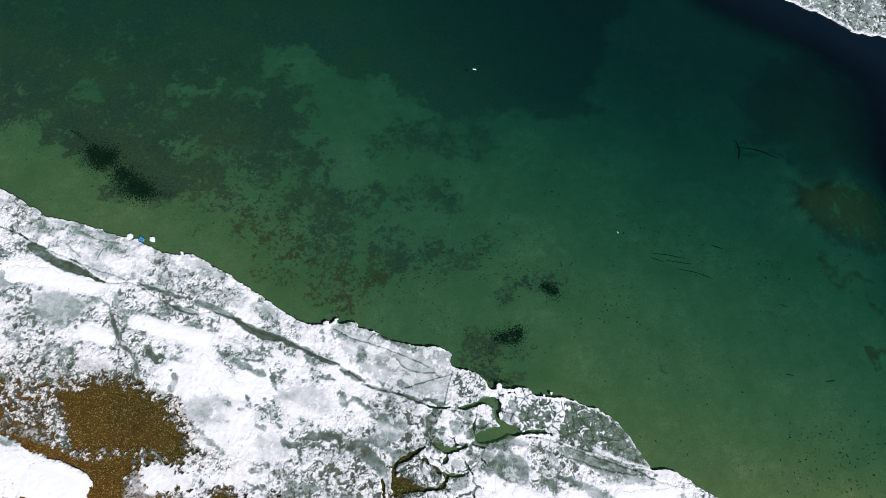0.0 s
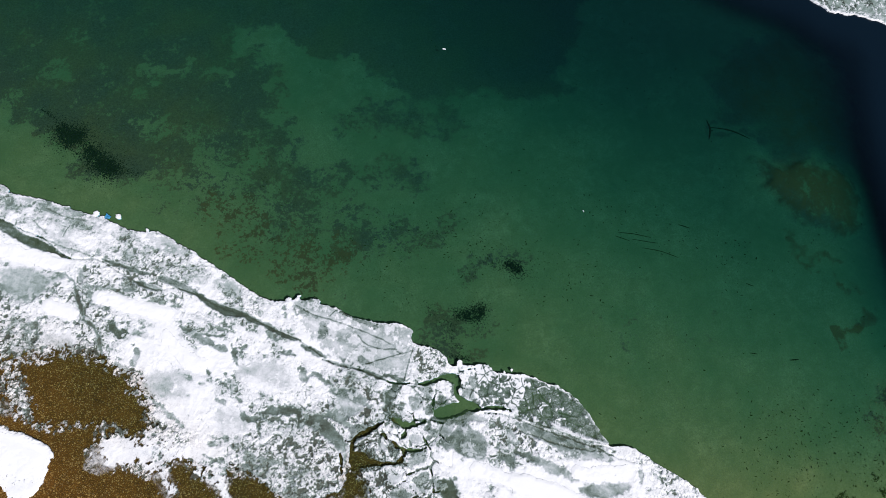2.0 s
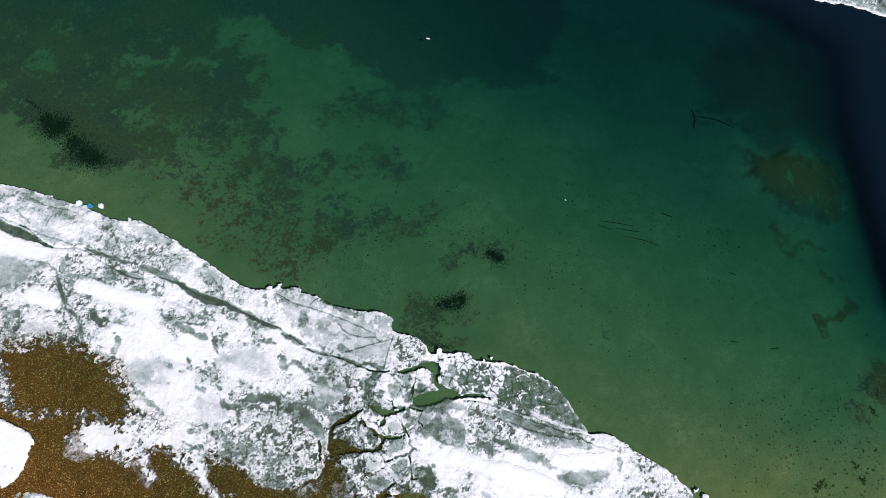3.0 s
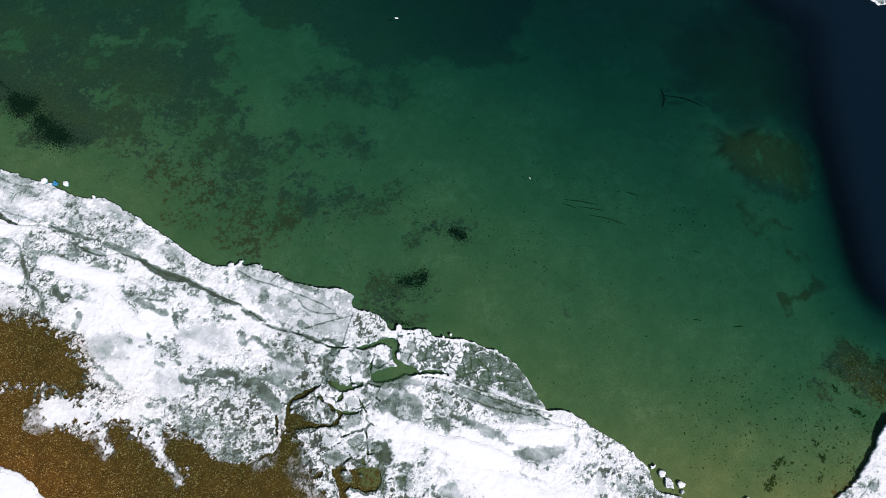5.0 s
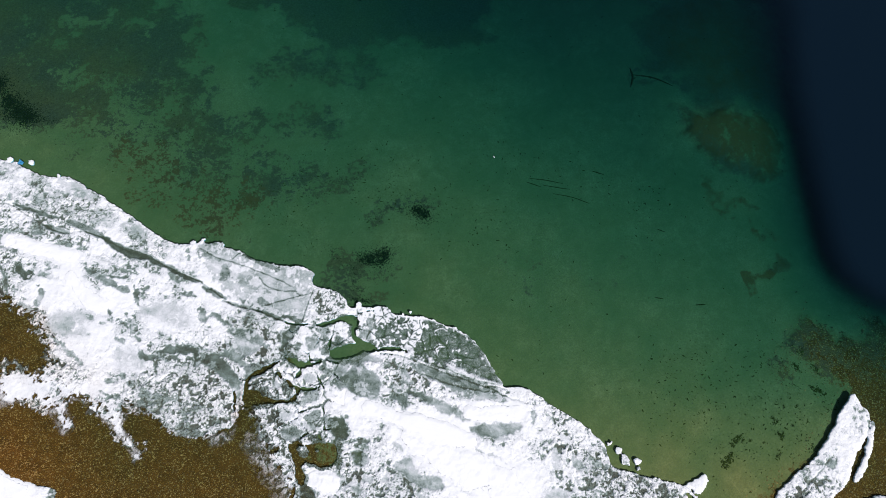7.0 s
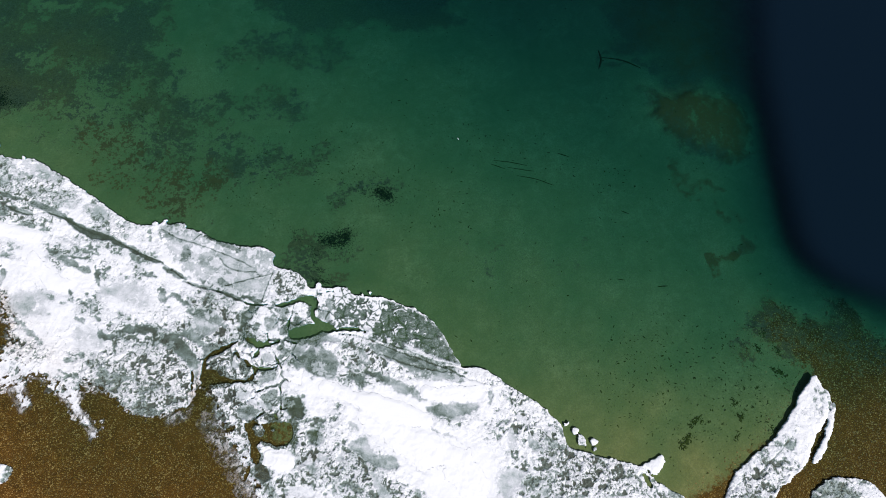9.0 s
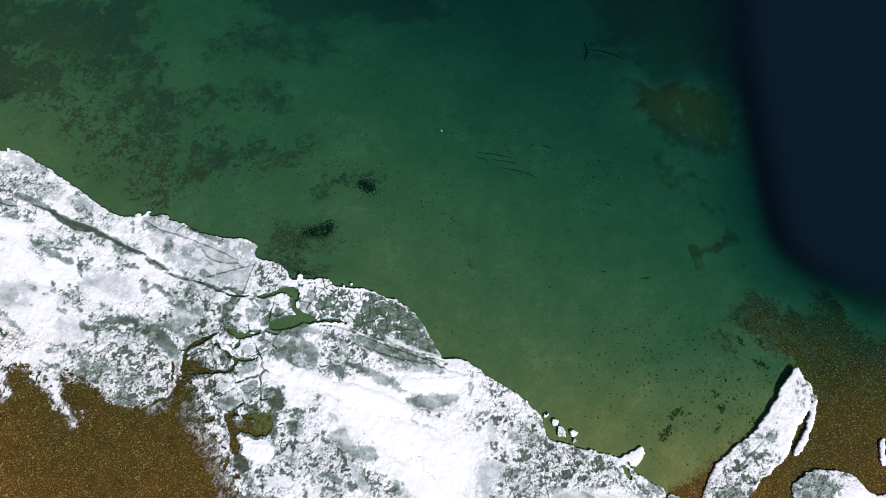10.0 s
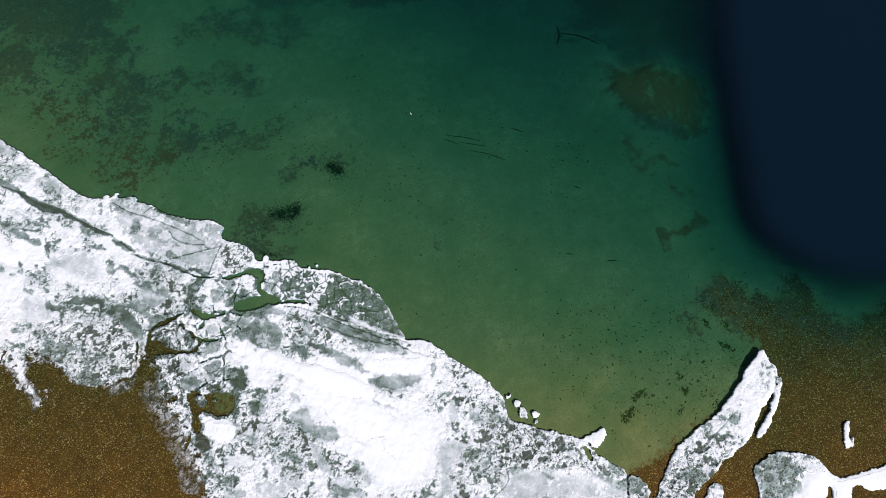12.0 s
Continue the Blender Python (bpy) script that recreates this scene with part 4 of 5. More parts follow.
for line, wide, tone in (([(-2.99, 15.45), (-3.43, 14.15)], 1.3, 0.66), ([(-4.87, 17.26), (-3.64, 16.43)], 1.0, 0.6), ([(1.62, 9.81), (2.78, 8.92), (3.74, 8.40)], 0.6, 0.7), ([(-1.69, 16.59), (0.27, 15.27), (2.19, 13.85)], 0.5, 0.68)):
    band(line, wide, tone, 0.6)
# soaked hollows in the snow
pool([(-32.53, 27.09), (-30.24, 26.91), (-29.20, 26.11), (-28.17, 25.60), (-26.86, 25.62), (-26.30, 24.86), (-27.40, 24.80), (-28.19, 24.68), (-28.72, 24.10), (-29.50, 23.52), (-30.53, 23.34), (-31.29, 23.28), (-31.80, 24.35), (-32.57, 24.79), (-32.83, 25.99)], 0.42, 0.0, 0.7, 0.3)
band([(-31.49, 23.89), (-30.37, 23.65), (-29.24, 23.92)], 0.9, 0.58)
band([(-28.17, 25.31), (-27.13, 25.38), (-26.41, 24.65)], 0.7, 0.62)
pool([(-37.05, 30.99), (-36.00, 30.53), (-35.05, 29.86), (-34.67, 29.00), (-35.18, 28.46), (-36.47, 28.37)], 0.42, 0.0, 0.6, 0.3)
band([(-26.86, 25.50), (-25.85, 24.25), (-25.64, 22.77), (-25.38, 21.47), (-25.11, 20.41), (-24.23, 19.40), (-23.78, 18.21), (-23.59, 16.83), (-23.30, 15.60), (-22.86, 14.46), (-22.21, 13.54), (-21.46, 12.86), (-20.49, 12.35)], 0.34, 0.72, rag=0.2)
band([(-19.88, 11.86), (-18.93, 11.14), (-18.02, 10.19), (-17.34, 9.44), (-16.82, 8.58)], 0.36, 0.66)
pool([(-23.18, 19.89), (-22.27, 19.59), (-21.95, 18.92), (-21.19, 18.59), (-21.50, 17.84), (-22.16, 17.87), (-22.63, 18.68)], 0.72, 0.5)
for line, wide, tone in (([(-23.31, 22.51), (-22.86, 21.06)], 0.8, 0.58), ([(-21.35, 22.73), (-20.52, 22.50)], 0.8, 0.58), ([(-20.68, 17.01), (-20.42, 16.26), (-20.80, 15.17)], 0.5, 0.68), ([(-22.15, 15.46), (-20.98, 14.05)], 0.9, 0.52), ([(-35.09, 23.63), (-34.07, 22.86)], 1.0, 0.6), ([(-25.28, 25.58), (-25.28, 24.13)], 0.35, 0.5), ([(-16.55, 18.05), (-15.57, 17.34), (-14.61, 16.48), (-13.64, 15.72), (-12.91, 15.19)], 0.62, 0.68), ([(-14.57, 16.85), (-13.31, 16.36), (-12.12, 16.17)], 0.3, 0.66), ([(-13.41, 15.40), (-12.08, 14.69)], 1.0, 0.52), ([(-11.72, 15.10), (-11.44, 13.15)], 0.6, 0.66), ([(-14.13, 13.63), (-13.87, 12.20)], 0.28, 0.66), ([(-12.45, 12.52), (-12.24, 10.81)], 0.35, 0.66)):
    band(line, 1.1 * wide, tone, 0.25, rag=0.36)
for line, wide, tone in (([(-7.50, 13.49), (-6.19, 13.05)], 0.45, 0.7), ([(-5.64, 11.53), (-5.41, 10.64)], 1.0, 0.74), ([(-5.15, 10.63), (-4.23, 10.75), (-3.68, 10.00), (-2.99, 9.43)], 0.42, 0.72), ([(-3.32, 9.03), (-2.08, 8.61), (-1.14, 8.04), (-0.02, 7.02)], 0.9, 0.58), ([(-1.55, 8.65), (-0.93, 7.74)], 0.8, 0.62), ([(-13.47, 10.36), (-13.01, 9.95)], 0.8, 0.62), ([(-11.55, 9.03), (-11.14, 8.23), (-10.39, 7.81), (-9.61, 7.95)], 0.42, 0.72), ([(-9.66, 8.26), (-8.37, 8.33), (-7.38, 8.12), (-6.58, 7.64), (-6.44, 6.90)], 0.85, 0.74), ([(-6.58, 6.68), (-5.30, 6.65), (-4.39, 5.95), (-3.69, 5.00), (-3.00, 3.76)], 1.15, 0.72)):
    band(line, 1.1 * wide, tone, 0.25, rag=0.36)
for line, wide, tone in (([(-4.51, 6.73), (-3.22, 6.70), (-2.16, 5.46)], 0.9, 0.62), ([(-2.85, 3.73), (-2.99, 2.21)], 0.4, 0.78), ([(-35.76, 19.97), (-35.00, 19.01)], 0.9, 0.6), ([(-16.77, 18.54), (-15.61, 17.96)], 0.5, 0.6), ([(-17.68, 23.42), (-16.56, 22.60)], 0.5, 0.5)):
    band(line, 1.1 * wide, tone, 0.25, rag=0.36)
for patch in ([(-20.45, 13.00), (-19.20, 14.14), (-17.44, 13.92), (-16.12, 12.69), (-16.16, 11.30), (-17.59, 11.05), (-19.38, 11.85)], [(-13.72, 9.50), (-12.05, 9.49), (-10.79, 8.61), (-10.76, 7.35), (-11.90, 6.71), (-13.48, 7.20), (-13.96, 8.30)], [(-11.33, 13.13), (-8.72, 13.10), (-6.58, 11.58), (-6.57, 10.00), (-9.05, 10.79), (-10.99, 11.74)], [(27.61, -14.06), (30.23, -14.28), (33.41, -15.16), (36.04, -16.20), (36.13, -17.56), (27.15, -16.09)], [(-28.80, 19.55), (-26.53, 19.51), (-26.08, 17.63), (-27.60, 17.16)]):
    pool(patch, 0.32, 0.0, 1.2, 0.4)
def plates(field, size, seed):
    """Distance to the joints of angular plates about size metres across, and a number for each plate."""
    at = field > 0.02
    x, y = ice.wx[at], ice.wy[at]
    u, v = x / size, y / size
    iu, iv = np.floor(u), np.floor(v)
    f1, f2, pick = np.full(x.shape, 9.0), np.full(x.shape, 9.0), np.zeros(x.shape)
    for a in (-1, 0, 1):
        for b in (-1, 0, 1):
            cu, cv = iu + a, iv + b
            d = np.hypot(cu + 0.1 + 0.8 * lattice(cu, cv, seed) - u, cv + 0.1 + 0.8 * lattice(cu, cv, seed + 1) - v)
            pick = np.where(d < f1, lattice(cu, cv, seed + 2), pick)
            f2 = np.minimum(f2, np.maximum(d, f1))
            f1 = np.minimum(f1, d)
    joint, number = np.zeros_like(field), np.zeros_like(field)
    joint[at], number[at] = (f2 - f1) * size / 2, pick
    return joint, number


# between the strip and the fan: rimmed plates, soaked in the middle
field_ = np.zeros_like(shape)
ice.area(field_, [(-2.53, 5.57), (0.87, 6.00), (1.78, 8.62), (4.93, 7.89), (7.91, 8.56), (10.43, 8.53), (10.27, 4.29), (8.55, 3.85), (6.80, 1.61), (5.82, -1.06), (4.45, -2.57), (0.99, -1.91), (-0.41, 0.39), (-2.30, 1.27)], 1.0, 0.6)
joint, number = plates(field_, 2.1, 47)
middle = step(joint + 0.5 * ragged + 0.3 * mottle, 0.30, 0.48) * step(number, 0.35, 0.45)
lines = (1 - step(joint + 0.25 * ragged, 0.03, 0.10)) * step(mottle + 0.6 * number, 0.0, 0.3)
wet = np.maximum(wet, field_ * np.maximum(0.42 * middle * (0.7 + 0.6 * number), 0.70 * lines))
clear = np.maximum(clear, 0.5 * field_ * np.maximum(middle, lines))
shape = np.where(field_ > 0.6, np.minimum(shape, joint - 0.045 * (1 + 1.2 * ragged)), shape)
for patch, tone in (([(1.15, 6.50), (1.74, 7.78), (2.57, 8.46), (3.19, 8.06), (2.22, 6.85), (1.49, 5.88)], 0.72), ([(3.64, 6.85), (4.58, 6.67), (4.94, 5.76), (3.99, 5.67)], 0.56), ([(6.44, 6.86), (7.19, 6.32), (7.13, 5.61), (6.38, 6.04)], 0.62), ([(8.81, 6.68), (9.86, 6.59), (9.67, 5.67), (8.84, 5.84)], 0.56), ([(0.24, 3.68), (0.99, 3.27), (0.82, 2.77), (0.11, 3.01)], 0.5), ([(3.08, 3.67), (4.09, 3.31), (3.79, 2.62), (3.09, 2.97)], 0.4), ([(-2.70, 8.93), (-0.86, 8.68), (-0.40, 7.08), (-1.73, 6.23), (-2.75, 6.98)], 0.45), ([(0.62, 0.71), (2.09, -0.09), (3.77, -1.53), (2.53, -1.29), (1.08, -0.15)], 0.30)):
    pool(patch, tone, 0.6, 0.3, 0.35)
for patch, tone in (([(4.57, -0.82), (6.08, -0.96), (6.22, -2.91), (4.94, -2.67)], 0.70), ([(-2.27, 5.52), (-0.98, 5.48), (-0.76, 4.41), (-2.07, 3.86)], 0.62), ([(-2.65, 1.34), (-1.66, 0.63), (-1.46, -0.93), (-2.34, -0.26)], 0.6), ([(5.32, 2.43), (6.64, 2.87), (7.74, 3.52), (9.00, 3.06), (9.68, 2.12), (9.83, 1.03), (9.12, 0.11), (7.74, 0.64), (6.52, 1.35)], 0.56), ([(1.79, -0.95), (2.74, -1.84), (0.99, -1.91), (0.54, -0.91)], 0.6), ([(5.69, 3.97), (7.25, 3.89), (6.91, 2.93), (5.87, 2.86)], 0.45)):
    pool(patch, tone, 0.6, 0.3, 0.35)
# fan of clear ice
FAN = [(10.33, 8.55), (11.25, 8.66), (11.99, 8.00), (12.59, 7.19), (14.14, 6.66), (15.68, 6.19), (17.23, 5.04), (18.56, 3.94), (19.68, 2.62), (20.23, 1.15), (20.62, -0.26), (20.86, -1.31), (19.41, -0.72), (17.03, 0.70), (15.12, 1.93), (13.18, 3.17), (11.20, 4.21), (10.10, 4.76)]
fan = np.zeros_like(shape)
ice.area(fan, FAN, 1.0, 0.3)
joint, number = plates(fan, 1.1, 83)
west = step(ice.x - 0.4 * ice.y, 13.5, 9.0)          # the end by the plates is more broken and whiter
rim = (1 - step(np.abs(joint - 0.10), 0.02, 0.08)) * step(number + 0.3 * west + 1.4 * ragged + 0.8 * mottle, 0.70, 0.95)
edge_rim = np.exp(-np.maximum(shape, 0) / 0.12) * step(ice.x, 12, 15) * step(ragged, -0.4, 0.1)
white = np.clip(0.8 * rim + step(ragged + 0.7 * mottle + 0.6 * splinter + 0.34 * west + 0.25 * (number - 0.5), 0.34, 0.50) * step(joint, 0.01, 0.08) + 0.8 * edge_rim, 0, 1)
fan_wet = 0.58 + 0.10 * mottle - 0.50 * white - 0.14 * step(mottle + 0.5 * ragged, 0.12, 0.30) + 0.10 * (1 - step(joint, 0.02, 0.09))
wet, clear, rough = wet + fan * (fan_wet - wet), clear + fan * (1 - clear), rough
# crumbled ridge along the back of the fan
ridge_line = np.zeros_like(shape)
ice.stroke(ridge_line, [(7.80, 4.22), (9.13, 4.51), (10.71, 4.47), (12.48, 3.86), (14.20, 2.92), (15.64, 1.93), (17.55, 0.70), (19.43, -0.61), (20.76, -1.29)], 0.55, 1.0, 0.6)
ridge_line *= step(ragged + 0.2, -0.05, 0.15)
wet, clear = wet * (1 - 0.85 * ridge_line), clear * (1 - ridge_line)
# green hollows behind it and over the white shelf
for line, wide, tone in (([(13.09, 2.43), (15.02, 1.19), (16.94, 0.08), (18.86, -0.93), (20.46, -2.18)], 1.1, 0.62), ([(15.68, 0.32), (17.34, -0.74), (19.30, -1.43), (20.31, -2.15)], 1.3, 0.64), ([(7.74, 3.57), (8.83, 4.02), (10.09, 3.55)], 0.8, 0.58), ([(12.03, 2.20), (12.31, 1.08)], 1.2, 0.52), ([(10.64, -0.07), (11.47, -0.44), (11.66, -1.00)], 1.2, 0.66), ([(12.07, 0.28), (13.74, -0.78), (15.13, -1.87), (16.50, -2.96)], 0.72, 0.68), ([(14.17, -1.38), (15.56, -2.42), (16.95, -3.35)], 0.6, 0.55), ([(22.74, -3.80), (22.73, -4.67)], 0.7, 0.58), ([(18.69, -5.20), (20.14, -5.58)], 0.5, 0.4), ([(24.77, -6.46), (25.29, -7.16)], 0.9, 0.3)):
    band(line, 1.1 * wide, 0.84 * tone, 0.5, rag=0.36)
for line, wide, tone in (([(25.23, -8.42), (25.58, -9.17)], 1.2, 0.5), ([(23.78, -7.66), (23.85, -8.84)], 1.2, 0.36), ([(24.95, -9.82), (25.26, -10.69)], 0.6, 0.5), ([(10.08, -3.90), (10.52, -4.48)], 0.7, 0.38), ([(9.60, -1.27), (10.94, -2.91), (12.30, -4.18)], 0.35, 0.30), ([(14.21, -4.94), (16.58, -5.89), (18.92, -6.93), (19.39, -7.65)], 0.32, 0.42), ([(6.89, -6.09), (7.57, -6.70), (7.92, -7.15)], 0.5, 0.52), ([(6.12, -6.57), (6.54, -7.36)], 0.7, 0.4), ([(8.50, -7.26), (9.08, -6.41)], 0.5, 0.5), ([(6.46, -11.06), (8.06, -11.73), (8.59, -11.24)], 1.4, 0.45), ([(9.29, -11.37), (10.42, -11.90)], 1.0, 0.42), ([(13.06, -11.86), (14.14, -12.74), (14.97, -13.57)], 1.0, 0.4)):
    band(line, 1.1 * wide, 0.84 * tone, 0.5, rag=0.36)
for line, wide, tone in (([(15.26, -11.59), (15.86, -12.39)], 0.9, 0.38), ([(11.30, -8.51), (12.06, -10.29), (12.65, -11.32)], 0.7, 0.42), ([(3.85, -11.02), (5.23, -11.51)], 1.0, 0.45), ([(4.27, -8.44), (5.90, -9.21)], 1.0, 0.26), ([(25.78, -12.43), (25.08, -13.44)], 0.4, 0.3), ([(18.37, -7.21), (18.76, -7.87)], 0.4, 0.3)):
    band(line, 1.1 * wide, 0.84 * tone, 0.5, rag=0.36)
pool([(16.86, -4.00), (17.89, -3.89), (19.38, -4.07), (20.62, -4.26), (21.70, -4.77), (20.95, -5.28), (19.75, -5.50), (18.68, -5.30), (17.49, -4.87)], 0.52, 0.5, 0.3, 0.3)
pool([(9.90, -5.59), (11.40, -5.49), (11.64, -6.41), (12.20, -7.10), (13.37, -7.57), (13.77, -8.26), (13.46, -8.82), (12.53, -8.41), (11.39, -7.71), (10.50, -6.92), (9.85, -6.12)], 0.52, 0.4, 0.3, 0.3)
pool([(22.03, -10.36), (23.50, -10.40), (24.08, -11.17), (23.68, -12.21), (22.79, -12.78), (22.43, -15.15), (21.23, -14.93), (21.77, -13.05), (21.55, -11.62)], 0.36, 0.25, 0.9)
OUTER_STRIP = [(-38.42, 40.43), (-36.20, 39.33), (-32.34, 35.95), (-25.30, 32.17), (-19.98, 29.02), (-14.74, 25.80), (-8.83, 20.05), (-4.73, 18.09), (-3.32, 13.58), (-5.31, 14.55), (-10.18, 18.04), (-15.13, 21.83), (-20.26, 24.84), (-23.90, 26.72), (-28.09, 29.15), (-32.87, 32.89), (-36.11, 35.36), (-38.29, 36.82)]
# crumbly and smooth stretches
for patch, much in (([(-10.71, 6.32), (-3.72, 4.63), (-3.48, 1.03), (-7.17, -0.27), (-10.91, 2.81)], 0.26), ([(-35.78, 21.04), (-29.80, 19.77), (-23.40, 15.73), (-21.09, 12.37), (-15.60, 6.94), (-21.33, 8.69), (-28.44, 12.71), (-35.66, 15.79)], 0.6), ([(28.50, -10.11), (34.56, -12.69), (36.74, -15.42), (27.64, -13.93)], 0.4), ([(-2.90, 1.39), (2.06, -0.59), (4.41, -3.06), (2.88, -11.29), (-0.86, -10.59)], 0.5), ([(1.56, 9.35), (4.93, 7.89), (10.34, 8.66), (10.15, 4.20), (6.80, 1.61), (4.41, -3.06), (-0.47, -1.12), (-2.85, 3.48)], 0.2), ([(5.73, -5.29), (9.89, -8.00), (13.59, -9.65), (14.97, -13.57), (3.81, -11.47)], 0.35)):
    ice.area(rough, patch, much, 1.5)
for patch, much in (([(5.09, 11.74), (7.17, 11.33), (8.12, 9.68), (6.80, 8.09), (4.87, 8.59)], 0.7), ([(-34.87, 25.27), (-23.61, 21.78), (-23.76, 18.48), (-34.79, 20.83)], 0.15), ([(-11.52, 15.87), (0.13, 9.07), (-1.57, 5.83), (-8.15, 9.82)], 0.25), ([(24.51, -3.89), (28.31, -7.64), (27.22, -13.62), (23.26, -12.87)], 0.3), ([(51.78, -8.06), (52.41, -10.26), (48.29, -14.82), (44.59, -16.90), (40.30, -21.81), (37.18, -21.22), (41.54, -14.95), (45.78, -12.68)], 0.2), ([(47.90, -16.62), (50.60, -16.67), (51.63, -18.47), (49.60, -20.54), (47.35, -20.12)], 0.5), ([(41.92, -14.56), (46.89, -14.57), (46.89, -15.97), (43.24, -18.01), (39.71, -18.46)], 0.35)):
    ice.area(rough, patch, much, 1.5)
for patch, much in (([(-36.21, 39.66), (-25.28, 32.92), (-14.68, 26.39), (-8.86, 19.82), (-10.13, 18.37), (-17.63, 23.99), (-28.07, 30.36), (-36.11, 35.43)], 0.06),):
    ice.area(rough, patch, much, 1.5)
heap = np.zeros_like(wet)
for drift, wide in (([(12.37, -3.59), (15.06, -6.09), (18.07, -9.08), (19.27, -10.73)], 4.2), ([(8.15, -0.48), (10.57, -1.72), (13.91, -3.38), (16.72, -4.92)], 1.4), ([(17.30, -2.76), (19.50, -3.33), (21.50, -3.56)], 1.5), ([(2.79, -5.21), (4.19, -6.20)], 2.0), ([(-34.95, 29.95), (-31.80, 28.71), (-27.61, 26.95)], 2.0), ([(-23.58, 22.34), (-20.52, 20.84), (-17.49, 19.36)], 1.6), ([(-17.67, 17.18), (-15.83, 14.63), (-14.37, 13.78)], 1.6), ([(-28.23, 22.47), (-26.21, 21.20)], 1.4), ([(-40.18, 11.39), (-32.74, 9.75), (-29.94, 8.66)], 5.0), ([(52.18, -20.13), (54.70, -19.94), (57.96, -20.11)], 3.0), ([(-26.91, 1.46), (-23.08, -0.73)], 5.0)):
    ice.stroke(heap, drift, 0.8 * wide, 1.0, 0.6)
    ice.stroke(rough, drift, wide, -0.70, 0.7)
wet_end = np.zeros_like(wet)
ice.area(wet_end, [(47.86, -16.71), (49.86, -16.67), (51.63, -18.47), (49.83, -20.58), (47.35, -20.12)], 1.0, 0.8)
wet = np.maximum(wet, wet_end * (0.16 + 0.34 * step(mottle + 0.5 * ragged, -0.1, 0.1)))
rough = np.clip(rough + 0.7 * np.clip(melt * 3, 0, 1), 0, 1) * (1 - 0.85 * pooled) * (1 - 0.5 * fan)
# shade between the lumps of crumbling snow, painted as darker colour, thicker where it is rough
worm = 1 - step(np.abs(on_ice(ice.wx, ice.wy, 0.70, 211, 3, 0.62)), 0.025, 0.09)
shaded_pits = step(on_ice(ice.wx, ice.wy, 0.42, 231, 2, 0.7), 0.22, 0.36)
crumbly = step(rough + 0.9 * mottle + 0.35 * streak + 0.25 * damp, 0.30, 0.70)
shaded_gaps = np.maximum(worm * crumbly, shaded_pits * step(rough + 0.8 * mottle + 0.5 * streak + 0.25 * damp, 0.30, 0.65)) * np.clip(1 - 1.2 * heap, 0, 1) * (1 - 0.9 * fan) * (1 - 0.9 * pooled)
thaw = step(streak + 0.5 * mottle + 0.25 * ragged, 0.22, 0.36) * np.clip(1 - 1.2 * heap, 0, 1)         # faint damp streaks along the shore
strip = np.zeros_like(shape)
ice.area(strip, OUTER_STRIP, 1.0, 1.0)
base = 0.01 + 0.15 * step(mottle + 0.5 * lump + 0.3 * streak, -0.30, 0.40) + 0.12 * damp * step(mottle + streak, -0.3, 0.3) + 0.14 * strip * step(streak + 0.7 * mottle, -0.35, 0.25) + 0.06 * rough
base = base * np.clip(1 - 0.8 * heap, 0, 1)
wet = np.maximum(np.maximum(wet, base), np.maximum(shaded_gaps * (0.52 + 0.34 * rough + 0.1 * damp), (0.24 + 0.3 * step(mottle, 0.0, 0.3)) * thaw))
wet = wet + 0.55 * np.clip(seam, 0, 1.2) - 0.12 * np.exp(-np.maximum(shape, 0) / 0.15) * (1 - clear)
wet, clear = np.clip(wet, -0.1, 0.95), np.clip(clear, 0, 1)
rotten = step(openings + 1.2 * mottle + 0.9 * ragged, -0.45, -0.05)      # sodden ice round the open water
wet, clear = np.maximum(wet, 0.56 * rotten), np.maximum(clear, 0.8 * rotten)
# melted open, grain by grain
grains = on_ice(ice.wx, ice.wy, 0.40, 261, 3, 0.75)
part_gone = 4 * gone * (1 - gone)
wispy = step(veil, 0.02, 0.15) * step(gone, 0.35, 0.8)
bare = step(gone + 1.5 * grains * part_gone + 0.3 * mottle * part_gone, 0.40, 0.64) * (1 - wispy) + np.clip(1 - 1.5 * veil * (1 + 0.8 * grains), 0, 1) * wispy

beached = np.zeros_like(wet)
ice.area(beached, [(-48.07, 23.64), (-35.73, 18.36), (-27.95, 13.10), (-23.20, 10.07), (-21.59, 4.93), (-24.26, -1.13), (-46.22, 3.87)], 1.0, 2.0)
freeboard = 0.15 + 0.05 * lump + 0.05 * beached
thin = np.zeros_like(wet)
ice.stroke(thin, [(56.19, -13.94), (56.59, -17.80)], 8.0, 0.6, 0.6)
ice.area(thin, [(-5.24, 18.48), (0.43, 16.14), (5.65, 14.47), (10.19, 10.14), (15.04, 7.47), (18.05, 6.28), (20.55, 3.60), (22.14, -1.37), (20.78, -2.07), (16.36, 1.00), (11.77, 3.84), (7.34, 3.38), (2.32, 4.48), (0.93, 7.85), (-3.33, 13.58)], 1.0, 2.0)
freeboard = freeboard * (1 - 0.62 * thin) * (1 - 0.5 * melt)
ridge = 1 - np.abs(on_ice(ice.x, ice.y, 0.9, 141, 3))
top = freeboard + rough * (0.12 * (ridge - 0.75) + 0.16 * grains - 0.12 * shaded_gaps) + 0.03 * ragged * (1 - fan) * np.clip(1 - heap, 0, 1) + 0.03 * grain * np.clip(1 - heap, 0.2, 1) - 0.10 * np.clip(wet, 0, 0.7) - 0.06 * np.clip(seam, 0, 1) + 0.10 * ridge_line
top = np.maximum(top - 0.07 * np.exp(-np.maximum(shape, 0) / 0.12), 0.035)


